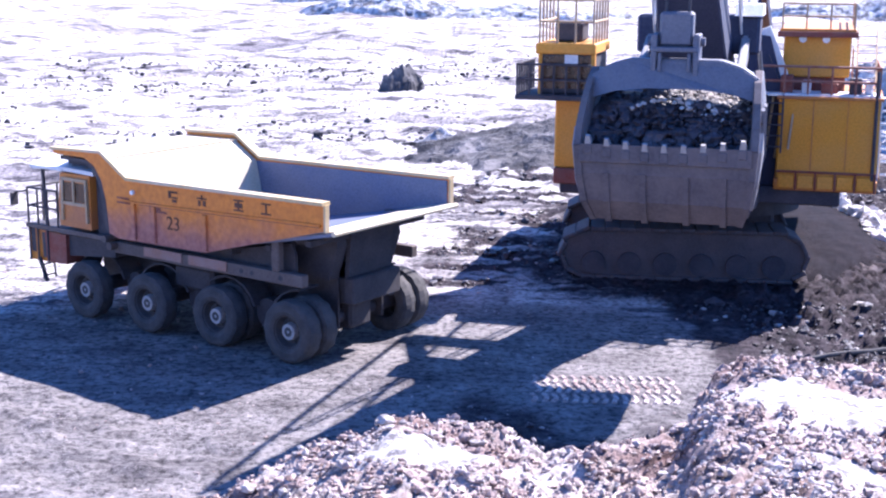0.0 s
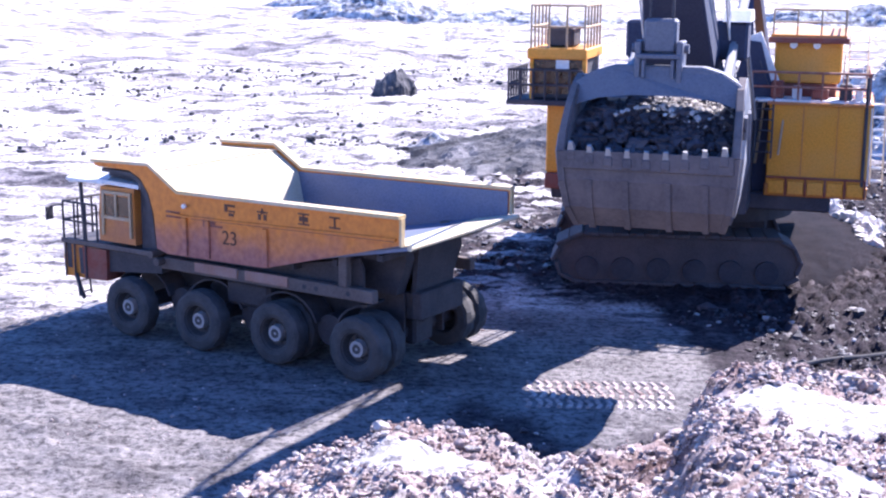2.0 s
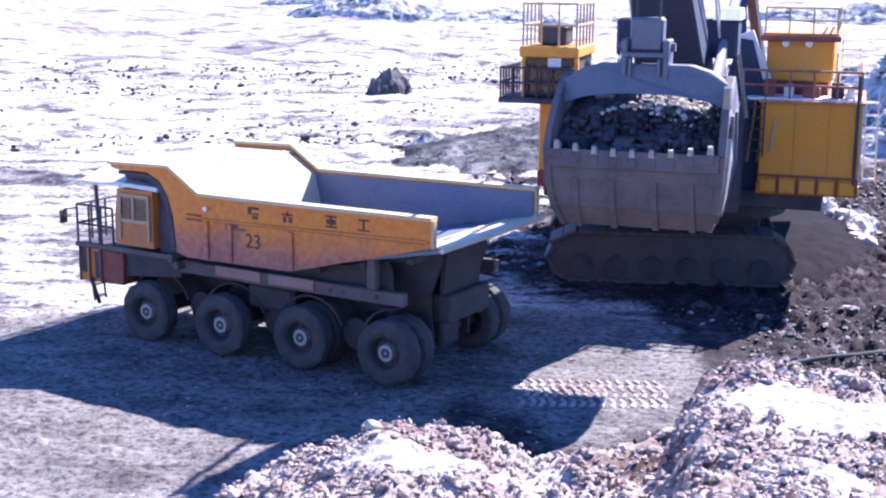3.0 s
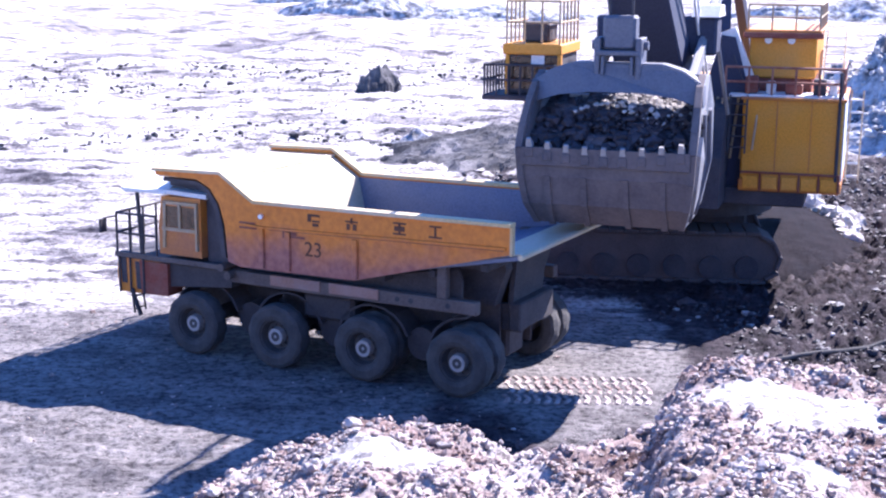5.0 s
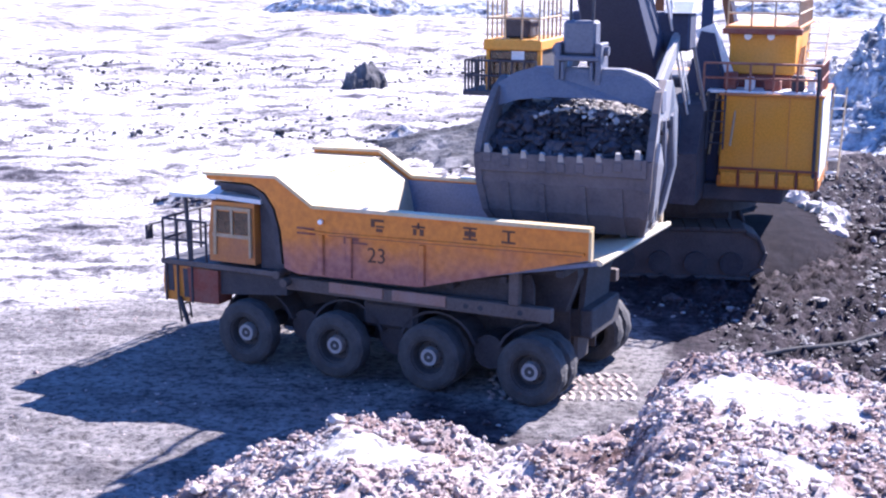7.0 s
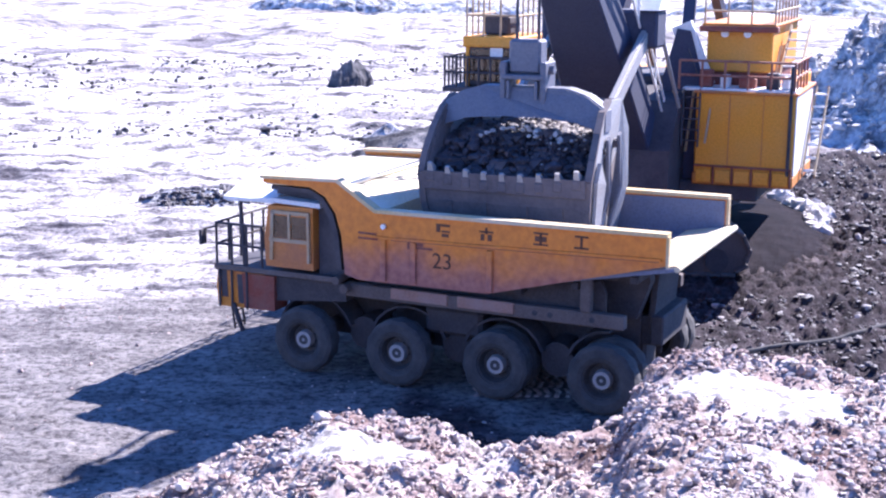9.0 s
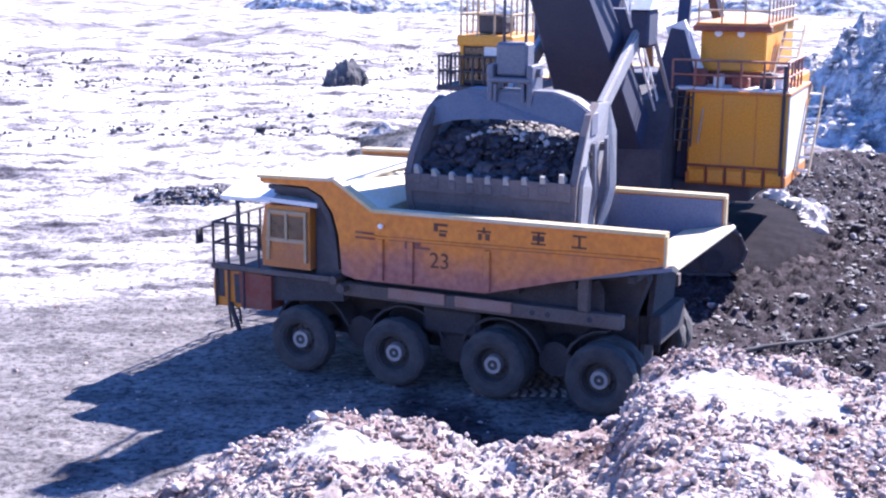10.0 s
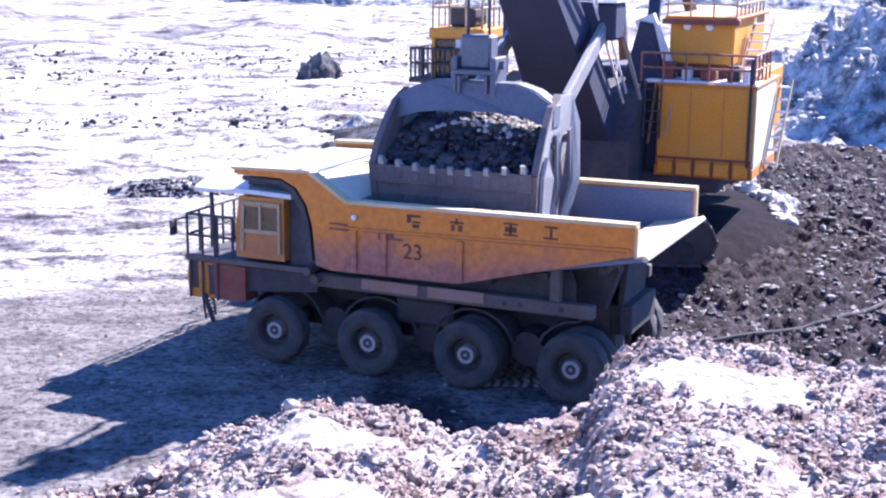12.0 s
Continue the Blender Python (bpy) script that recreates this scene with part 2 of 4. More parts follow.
def add_tube(bm, p0, p1, r, seg=8, r1=None):
    p0, p1 = Vector(p0), Vector(p1)
    d = p1 - p0
    m = Matrix.Translation((p0 + p1) / 2) @ d.to_track_quat("Z", "Y").to_matrix().to_4x4()
    bmesh.ops.create_cone(bm, cap_ends=True, segments=seg, radius1=r, radius2=r if r1 is None else r1, depth=d.length, matrix=m)


def tube(p0, p1, r, seg=8, r1=None):
    bm = bmesh.new()
    add_tube(bm, p0, p1, r, seg, r1)
    return bm


def add_beam(bm, p0, p1, w, h, up=(0, 0, 1)):
    """A square beam from p0 to p1, w wide and h high."""
    p0, p1 = Vector(p0), Vector(p1)
    d = (p1 - p0).normalized()
    s = d.cross(Vector(up))
    s = s.normalized() if s.length > 1e-4 else Vector((1, 0, 0))
    u = s.cross(d)
    c = [s * (w / 2) + u * (h / 2), -s * (w / 2) + u * (h / 2), -s * (w / 2) - u * (h / 2), s * (w / 2) - u * (h / 2)]
    a, b = [bm.verts.new(p0 + q) for q in c], [bm.verts.new(p1 + q) for q in c]
    bm.faces.new(a)
    bm.faces.new(b[::-1])
    for i in range(4):
        bm.faces.new((a[i], b[i], b[(i + 1) % 4], a[(i + 1) % 4]))


def beam(*a, **k):
    bm = bmesh.new()
    add_beam(bm, *a, **k)
    return bm


def add_lathe(bm, prof, seg=32):
    """A ring of (y, r) turned about the y axis."""
    rings = [[bm.verts.new((r * math.cos(2 * math.pi * i / seg), y, r * math.sin(2 * math.pi * i / seg))) for y, r in prof] for i in range(seg)]
    n = len(prof)
    for i in range(seg):
        for k in range(n):
            bm.faces.new((rings[i][k], rings[(i + 1) % seg][k], rings[(i + 1) % seg][(k + 1) % n], rings[i][(k + 1) % n]))


def railing(bm, pts, height, r=0.022, mid=True, every=0.7):
    """Posts and two rails along a line of deck points."""
    for a, b in zip(pts, pts[1:]):
        a, b = Vector(a), Vector(b)
        n = max(1, round((b - a).length / every))
        for i in range(n + 1):
            p = a.lerp(b, i / n)
            add_tube(bm, p, p + Vector((0, 0, height)), r, 6)
        for h in ([height, height * 0.5] if mid else [height]):
            add_tube(bm, a + Vector((0, 0, h)), b + Vector((0, 0, h)), r, 6)


def rail_parts(parent, material, pts, height, r=0.022, every=0.7):
    """The same railing with each post and each bar a part of its own."""
    for a, b in zip(pts, pts[1:]):
        a, b = Vector(a), Vector(b)
        n = max(1, round((b - a).length / every))
        for i in range(n):
            p = a.lerp(b, i / n)
            part("railing_post", tube(p, p + Vector((0, 0, height)), r, 6), material, parent)
        for h in (height, height * 0.5):
            part("railing_bar", tube(a + Vector((0, 0, h)), b + Vector((0, 0, h)), r, 6), material, parent)


def bars(bm, x0, z0, w, h, y, strokes):
    """Lettering that cannot be read, as plain strokes on the plate at y."""
    for a, b, c, d in strokes:
        add_box(bm, x0 - w * c, x0 - w * a, y, y + 0.008, z0 + h * b, z0 + h * d, 0)


# ---------------- pit floor and banks ----------------
CREST = [(-40, -0.44, 10.0), (-20, -0.43, 12.5), (-13.5, -0.4073, 15.0), (-12.1, -0.3944, 15.0), (-10.3, -0.38, 15.2), (-8, -0.3586, 15.4), (-6, -0.3471, 15.4),
         (-5, -0.3423, 15.4), (-3.5, -0.3494, 15.4), (-1, -0.352, 15.4), (0.2, -0.3619, 15.4), (1.5, -0.3683, 15.4), (3, -0.3629, 15.4),
         (5, -0.3637, 15.4), (7, -0.3535, 15.6), (7.7, -0.3427, 15.8), (8.1, -0.3196, 16.2), (9, -0.2984, 16.6), (10.7, -0.2877, 17.0),
         (12.3, -0.2833, 17.2), (14.7, -0.2886, 17.2), (17.4, -0.2946, 17.2), (30, -0.30, 17.0), (60, -0.30, 15)]


def waves(x, y, seed, scale, octaves=4):
    """Smooth random relief from summed turned sines, about -1 to 1."""
    rng = np.random.default_rng(seed)
    out, amp, tot = np.zeros_like(x), 1.0, 0.0
    k = 1.0 / scale
    for _ in range(octaves):
        s = np.zeros_like(x)
        for _ in range(5):
            a, ph = rng.uniform(0, 2 * math.pi), rng.uniform(0, 2 * math.pi, 2)
            u, v = x * math.cos(a) + y * math.sin(a), -x * math.sin(a) + y * math.cos(a)
            s += np.sin(2 * math.pi * k * u + ph[0] + 1.3 * np.sin(2 * math.pi * k * 0.6 * v + ph[1]))
        out, tot = out + amp * s / 3.0, tot + amp
        amp, k = amp * 0.55, k * 2.03
    return out / tot


def step(v, a, b):
    t = np.clip((v - a) / (b - a), 0, 1)
    return t * t * (3 - 2 * t)


def ground_height(x, y):
    """Height of the pit floor and of the bank on which the viewer stands."""
    x, y = np.asarray(x, float), np.asarray(y, float)
    r, az = np.hypot(x, y) + 1e-6, np.degrees(np.arctan2(x, y))
    ca = np.array(CREST)
    slope, cr = np.interp(az, ca[:, 0], ca[:, 1]), np.interp(az, ca[:, 0], ca[:, 2])
    zc = np.maximum(8.13 + slope * cr, 0.0)
    lump = (waves(x, y, 5, 1.7) * 0.15 + waves(x, y, 6, 0.42, 4) * 0.10) * (1 - 0.75 * scraped(x, y))
    inner = zc + (6.45 - zc) * (1 - step(r, 3.5, 9.3)) + lump - 0.05
    outer = np.maximum(zc - (r - cr) * 0.85 + lump * 1.2 - 0.10, 0)
    bank = np.where(r < cr, inner, outer)
    bank = np.where(np.abs(az) > 75, np.maximum(bank, 0), bank)
    behind = step(-y, -4.0, 3.0)
    bank = bank * (1 - behind) + behind * (6.45 + lump)
    dig = dig_mask(x, y)
    calm = step(r, 34, 60)
    rough = waves(x, y, 2, 2.2) * (0.03 + 0.15 * dig + 0.12 * calm) + waves(x, y, 3, 0.5, 3) * (0.015 + 0.08 * dig + 0.09 * dig * step(x, 5.0, 6.5) + 0.02 * calm)
    far = waves(x, y, 8, 38, 4) * 0.9 * step(r, 60, 120) + waves(x, y, 9, 260, 3) * 3.0 * step(r, 190, 450) + 9.0 * step(r, 450, 1500)
    ridges = waves(x * 0.35 + y * 0.1, y, 12, 7.0, 4) * 0.42 * step(r, 30, 75)
    ruts = (waves(x * 0.22 + y * 0.05, y, 71, 1.3, 3) * 0.06 + waves(x * 0.5 + y * 0.1, y, 72, 0.6, 3) * 0.05) * np.maximum(step(-x, 2.5, 6.0), step(y, 31, 36)) * (1 - step(r, 60, 110)) * (1 - dig)
    far = far + np.where(bank > 0.02, 0, ruts)
    floor = np.where(bank > 0.02, 0, rough) + far + ridges
    flat = step(np.hypot((x + 2.5) / 8.5, (y - 28.0) / 5.0), 0.95, 1.2)
    floor = np.where(bank > 0.02, floor, floor * (0.3 + 0.7 * flat))
    return np.maximum(bank, 0) + floor


def dig_mask(x, y):
    """1 where the floor is dark broken rock on the shovel's side, patchy along its edge."""
    d = x + 1.6 - (y - 24.0) * 0.12 + waves(x, y, 21, 5.0) * 1.0
    m = 0.55 * step(d, -0.8, 1.6) + 0.45 * step(d, 3.2, 7.0)
    m = m * (1 - 0.72 * (1 - step(np.hypot((x - 1.9) / 2.7, (y - 28.0) / 6.0) + 0.12 * waves(x, y, 24, 2.5, 3), 0.75, 1.1)))
    streaks = step(waves(x * 0.3, y, 23, 1.9, 4), -0.15, 0.35) * step(x, -4.5, -1.0) * step(y, 31, 34) * (1 - step(y, 52, 60))
    m = np.maximum(m, 0.8 * streaks * (1 - step(x, 4.0, 6.0)))
    return m * step(62 - y + waves(x, y, 22, 9) * 3, 0, 10)


# smooth sunlit bank patches, paled in colour: bearing, range, half bearing, half range
PATCHES = [(13.4, 15.5, 4.4, 0.75), (-3.9, 14.3, 3.4, 0.45), (14.8, 13.4, 1.6, 0.35), (2.6, 12.8, 2.2, 0.3)]


def scraped(x, y):
    r, az = np.hypot(x, y), np.degrees(np.arctan2(x, y))
    out = np.zeros_like(r)
    for pa, pr, ha, hr in PATCHES:
        out = np.maximum(out, 1 - step(np.hypot((az - pa) / ha, (r - pr) / hr) + 0.22 * waves(x, y, 61, 1.1, 3), 0.7, 1.1))
    return out


def sheet(name, xs, ys, material):
    gx, gy = np.meshgrid(xs, ys)
    z = ground_height(gx, gy)
    n, m = len(xs), len(ys)
    co = np.stack([gx, gy, z], -1).reshape(-1, 3)
    i = np.arange(n * m).reshape(m, n)
    quads = np.stack([i[:-1, :-1], i[:-1, 1:], i[1:, 1:], i[1:, :-1]], -1).reshape(-1, 4)
    me = bpy.data.meshes.new(name)
    me.from_pydata(co.tolist(), [], quads.tolist())
    me.materials.append(material)
    rr, az = np.hypot(gx, gy), np.degrees(np.arctan2(gx, gy))
    crest = np.interp(az, [r[0] for r in CREST], [r[2] for r in CREST])
    on_bank = 1 - step(rr - crest, 0.6, 2.6)
    haul = 1 - step(np.hypot((gx + 3.5) / 11.0, (gy - 25.5) / 7.0) + waves(gx, gy, 31, 7.0) * 0.12, 0.75, 1.15)
    for key, values in (("dig", dig_mask(gx, gy)), ("bank", on_bank), ("road", haul), ("scraped", scraped(gx, gy))):
        at = me.attributes.new(key, "FLOAT", "POINT")
        at.data.foreach_set("value", values.ravel().astype(np.float32))
    me.polygons.foreach_set("use_smooth", np.ones(len(me.polygons), dtype=bool))
    return new(name, me)


def spaced(lo, hi, a, b, cell, grow):
    """Grid lines, close between a and b, and ever wider outside."""
    mid = list(np.arange(a, b + cell / 2, cell))
    s, up = cell, []
    v = mid[-1]
    while v < hi:
        s *= grow
        v += s
        up.append(v)
    s, down, v = cell, [], mid[0]
    while v > lo:
        s *= grow
        v -= s
        down.append(v)
    return np.array(down[::-1] + mid + up)


tagged(sheet("ground", spaced(-2500, 2500, -13, 17, 0.10, 1.035), spaced(-300, 3500, 11, 40, 0.10, 1.025), M_GROUND),
       "pale dusty pit floor with dark broken rock on the digging side", "ground", kind="structure")


# ---------------- dump truck ----------------
def truck_wheel(parent, x, side, dual, y_out):
    """One wheel: rim, hub and one or two tyres, turning about its axle."""
    s = 1 if side > 0 else -1
    bm = bmesh.new()
    w = 0.42
    add_lathe(bm, [(s * -0.06, 0.36), (s * -0.06, 0.33), (s * -0.20, 0.28), (s * -0.22, 0.02), (s * -0.30, 0.02), (s * -0.34, 0.36)], 28)
    for i in range(10):
        a = 2 * math.pi * i / 10
        add_tube(bm, (0.215 * math.cos(a), s * -0.21, 0.215 * math.sin(a)), (0.215 * math.cos(a), s * -0.17, 0.215 * math.sin(a)), 0.022, 6)
    wheel = part("wheel", bm, M_RIM, parent, smooth=False)
    wheel.location = (x, s * y_out, 0.665)
    bm = bmesh.new()
    add_tube(bm, (0, s * -0.25, 0), (0, s * -0.07, 0), 0.19, 20, 0.165)
    part("hub", bm, M_HUB, wheel, "worn bright hub")
    bm = bmesh.new()
    add_lathe(bm, [(s * -0.075, 0.0), (s * -0.06, 0.095), (s * -0.08, 0.105), (s * -0.1, 0.0)], 20)
    part("hub_cap", bm, M_RIM, wheel, "dark oily hub cap")
    for k in range(2 if dual else 1):
        o = s * -(0.0 + k * 0.50)
        prof = [(-0.03, 0.36), (-0.0, 0.44), (-0.01, 0.58), (-0.05, 0.635), (-0.21, 0.645), (-0.37, 0.635), (-0.41, 0.58), (-0.42, 0.44), (-0.39, 0.36)]
        bm = bmesh.new()
        seg, rings = 52, []
        for i in range(seg):
            a, ring = 2 * math.pi * i / seg, []
            for k2, (py, pr) in enumerate(prof):
                lug = 0.018 if (k2 in (3, 4) and i % 4 < 2) or (k2 in (4, 5) and i % 4 >= 2) else 0.0
                ring.append(bm.verts.new(((pr + lug) * math.cos(a), o + s * py, (pr + lug) * math.sin(a))))
            rings.append(ring)
        for i in range(seg):
            for k2 in range(len(prof)):
                k3 = (k2 + 1) % len(prof)
                bm.faces.new((rings[i][k2], rings[(i + 1) % seg][k2], rings[(i + 1) % seg][k3], rings[i][k3]))
        part("tyre", bm, M_TYRE, wheel)
    return wheel


def build_truck():
    tr = thing("dump_truck", "dusty orange four-axle mining dump truck reversing with empty bed", "dump truck")
    # body: the two side walls with canopy wings
    side = [(-1.12, 3.46), (4.5, 3.40), (5.32, 3.92), (7.02, 3.87), (7.02, 3.76), (5.95, 3.74), (5.62, 3.58), (5.40, 3.28), (5.27, 2.85), (5.2, 2.11),
            (4.9, 2.03), (2.2, 2.06), (-1.12, 2.92)]
    floor = part("bed_floor", prism([(4.7, 2.12), (2.2, 2.14), (-1.28, 2.82), (-1.28, 2.89), (2.2, 2.26), (4.7, 2.24)], "y", -2.04, 2.04), M_BED, tr, "scoured steel bed floor with flared tail")
    for s, word in ((1, "left"), (-1, "right")):
        bm = bmesh.new()
        add_prism(bm, side, "y", s * 2.02, s * 2.12)
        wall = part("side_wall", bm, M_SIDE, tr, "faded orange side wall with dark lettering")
        bm = bmesh.new()
        add_beam(bm, (-1.16, s * 2.09, 3.47), (4.5, s * 2.09, 3.41), 0.24, 0.07)
        add_beam(bm, (4.5, s * 2.09, 3.41), (5.32, s * 2.09, 3.93), 0.24, 0.07)
        add_beam(bm, (5.32, s * 2.09, 3.93), (7.04, s * 2.09, 3.88), 0.24, 0.06)
        part("top_rail", bm, M_CANOPY, wall, "top rail paled for the sun on it")
        part("tail_flange", beam((-1.15, s * 2.08, 2.90), (-1.15, s * 2.08, 3.44), 0.12, 0.05, up=(1, 0, 0)), M_CANOPY, wall)
        bm = bmesh.new()
        add_prism(bm, [(-1.05, 3.0), (4.3, 2.88), (4.75, 2.92), (4.75, 2.95), (4.3, 2.92), (-1.05, 3.05)], "y", s * 2.12, s * 2.17)
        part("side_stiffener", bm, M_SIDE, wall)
        # dark strip along the stiffener's lower edge
        part("stiffener_dark_strip", prism([(-1.0, 2.975), (4.2, 2.862), (4.2, 2.884), (-1.0, 2.997)], "y", s * 2.12, s * 2.135), M_RED, wall, "dark strip under the stiffener")
        for x, z0 in ((4.35, 2.07), (3.72, 2.08), (2.16, 2.10)):
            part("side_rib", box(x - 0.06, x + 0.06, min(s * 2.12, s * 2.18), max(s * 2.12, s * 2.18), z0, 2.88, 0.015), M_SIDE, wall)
        # inner wear plate
        inner = [(-1.1, 3.40), (4.60, 3.33), (4.38, 2.22), (2.2, 2.24), (-1.1, 2.87)]
        part("wear_plate", prism(inner, "y", s * 1.99, s * 2.018), M_BED, wall, "scraped inner steel plate")
        part("bolt_lamp", tube((4.33, s * 2.15, 3.13), (4.33, s * 2.21, 3.13), 0.05, 10), M_LAMP, wall, "small round marker lamp")
        arch = [(5.33, 2.15), (5.40, 2.85), (5.52, 3.25), (5.72, 3.53), (6.0, 3.68), (6.9, 3.70), (6.9, 3.62), (6.05, 3.60), (5.8, 3.45), (5.62, 3.18), (5.5, 2.8), (5.44, 2.15)]
        # dark panel fills the gap behind the cab, its shade put into colour
        part("gap_shade_panel", prism([(5.26, 1.97), (5.96, 1.97), (5.96, 3.42), (6.9, 3.5), (6.9, 3.69), (5.7, 3.69), (5.36, 3.4)], "y", min(s * 1.72, s * 1.8), max(s * 1.72, s * 1.8)), M_DARK, tr)
        part("canopy_bracket", prism(arch, "y", s * 1.6, s * 2.02), M_DARK, tr)
    part("head_wall", prism([(4.35, 2.2), (4.47, 2.2), (4.74, 3.30), (5.40, 3.70), (5.34, 3.81), (4.60, 3.345)], "y", -1.985, 1.985), M_CREAM, tr, "cream head wall, sunlit brightness in its colour")
    part("canopy", prism([(5.24, 3.765), (7.02, 3.71), (7.02, 3.77), (5.24, 3.80)], "y", -2.02, 2.02), M_CREAM, tr, "cream canopy plate over the cab, brightened for the sun")
    bm = bmesh.new()
    for y in (-1.2, -0.4, 0.4, 1.2):
        add_beam(bm, (5.3, y, 3.68), (6.95, y, 3.65), 0.08, 0.1)
    part("canopy_ribs", bm, M_DARK, tr)
    for x in (-0.5, 0.6, 1.7, 2.8, 3.9):
        bm = bmesh.new()
        add_box(bm, x - 0.07, x + 0.07, -1.9, 1.9, 1.98 if x > 2 else 2.05 + (1.7 - x) * 0.2, 2.12 if x > 2 else 2.18 + (1.7 - x) * 0.2, 0.01)
        part("floor_bearer", bm, M_CHASSIS, tr)
    for s in (1, -1):
        part("subframe", prism([(-0.3, 1.62), (5.0, 1.62), (5.0, 2.05), (2.2, 2.08), (-0.5, 2.60), (-0.55, 2.35)], "y", s * 0.75, s * 1.05), M_CHASSIS, tr)
        part("side_web", prism([(0.1, 1.7), (5.0, 1.7), (5.0, 2.02), (2.2, 2.04), (0.2, 2.42), (0.1, 2.2)], "y", s * 1.55, s * 1.62), M_CHASSIS, tr)
    part("rear_plate", prism([(-0.52, 1.3), (-0.42, 1.3), (-0.5, 2.56), (-0.62, 2.58)], "y", -0.7, 0.7), M_CHASSIS, tr)
    # pale sheet over the floor's tail: sunlight put into colour
    tail = part("tail_sun_sheet", prism([(-1.30, 2.905), (-0.35, 2.735), (-0.35, 2.75), (-1.30, 2.925)], "y", -1.97, 1.97), M_CREAM, tr, "pale sheet for the sunlit tail of the bed floor")
    part("tail_lip", tube((-1.31, -2.06, 2.87), (-1.31, 2.06, 2.87), 0.055, 10), M_CREAM, tail, "rounded tail lip paled for the sun on it")
    for y in (-1.45, -0.5, 0.5, 1.45):
        part("tail_gusset", prism([(-1.2, 2.80), (0.2, 2.52), (0.2, 2.40), (-0.2, 2.42)], "y", y - 0.05, y + 0.05), M_CHASSIS, tail)
    # lettering and markings on the left wall
    wall = [o for o in tr.children if o.name.startswith("side_wall")][0]
    cu = bpy.data.curves.new("fleet_number", "FONT")
    cu.body, cu.size, cu.extrude = "23", 0.42, 0.004
    num = new("fleet_number", cu)
    num.data.materials.append(M_INK)
    num.parent = wall
    num.matrix_basis = Matrix.Translation((3.34, 2.128, 2.43)) @ Matrix.Rotation(math.pi, 4, "Z") @ Matrix.Rotation(math.pi / 2, 4, "X")
    tagged(num, "dark fleet number 23")
    for x0, st in ((3.25, [(0, 0.8, 1, 1), (0.0, 0.35, 0.3, 0.8), (0.4, 0.35, 1, 0.5), (0.4, 0, 0.9, 0.25)]), (2.38, [(0, 0.6, 1, 0.75), (0.42, 0.5, 0.58, 1), (0.1, 0, 0.35, 0.5), (0.6, 0, 0.9, 0.5)]),
                   (1.32, [(0, 0.85, 1, 1), (0.1, 0.3, 0.9, 0.7), (0.42, 0, 0.58, 1), (0, 0, 1, 0.14)]), (0.55, [(0.05, 0.85, 0.95, 1), (0.42, 0.1, 0.58, 0.9), (0, 0, 1, 0.15)])):
        bm = bmesh.new()
        bars(bm, x0, 3.04 + (3.3 - x0) * 0.012, 0.28, 0.24, 2.122, st)
        part("lettering", bm, M_INK, wall, "dark unreadable lettering")
    bm = bmesh.new()
    bars(bm, 4.9, 2.82, 1.0, 0.2, 2.122, [(0, 0.1, 0.42, 0.3), (0, 0.6, 0.4, 0.8), (0.5, 0.3, 0.95, 0.45)])
    part("red_stripe", bm, M_RED, wall, "faded red stripes")
    bm = bmesh.new()
    bars(bm, 3.85, 2.74, 0.55, 0.17, 2.122, [(0, 0, 0.14, 1), (0.2, 0.4, 0.6, 1), (0.3, 0.1, 0.95, 0.35)])
    part("lettering", bm, M_RED, wall, "faded red unreadable lettering")
    # cab
    bm = bmesh.new()
    add_prism(bm, [(6.0, 2.05), (7.1, 2.05), (7.12, 2.6), (7.02, 3.28), (6.0, 3.3)], "y", 0.62, 1.96)
    cab = part("cab", bm, M_ORANGE, tr, "orange cab with twin side windows")
    part("door", prism([(6.08, 2.2), (6.98, 2.2), (6.98, 2.6), (6.92, 3.2), (6.08, 3.2)], "y", 1.96, 1.985), M_ORANGE, cab)
    for x0, x1 in ((6.55, 6.88), (6.14, 6.47)):
        part("side_window", box(x0, x1, 1.985, 1.995, 2.66, 3.1, 0), M_GLASS, cab)
    bm = bmesh.new()
    for a, b in (((6.05, 2.61), (6.98, 2.61)), ((6.05, 3.17), (6.92, 3.17)), ((6.08, 2.2), (6.08, 3.2)), ((6.94, 2.2), (6.90, 3.2)), ((6.51, 2.62), (6.51, 3.16))):
        add_beam(bm, (a[0], 2.0, a[1]), (b[0], 2.0, b[1]), 0.05, 0.07)
    part("window_frame", bm, M_RAIL, cab, "worn sandy window frame")
    part("windscreen", prism([(7.125, 2.62), (7.135, 2.62), (7.05, 3.2), (7.04, 3.2)], "y", 0.72, 1.86), M_GLASS, cab)
    part("roof", prism([(5.8, 3.32), (6.95, 3.36), (7.95, 3.30), (7.97, 3.36), (6.95, 3.44), (5.8, 3.41)], "y", 0.4, 2.02), M_WHITE, cab, "white sunlit roof and visor")
    part("visor", prism([(2.04, 3.34), (2.04, 3.40), (1.35, 3.60), (0.5, 3.60), (0.38, 3.34)], "x", 6.85, 8.02), M_WHITE, cab, "white sunlit visor hood")
    for y in (0.5, 1.92):
        part("visor_post", tube((7.62, y, 1.95), (7.7, y, 3.33), 0.045, 8), M_DARK, cab)
    # front deck and nose
    part("front_deck", box(5.6, 8.3, -2.0, 2.0, 1.86, 1.96, 0.015), M_DARK, tr)
    nose = part("nose", prism([(7.15, 1.12), (8.26, 1.10), (8.3, 1.5), (8.26, 1.86), (7.15, 1.86)], "y", -1.9, 1.96), M_ORANGE, tr, "dented orange nose and bumper")
    bm = bmesh.new()
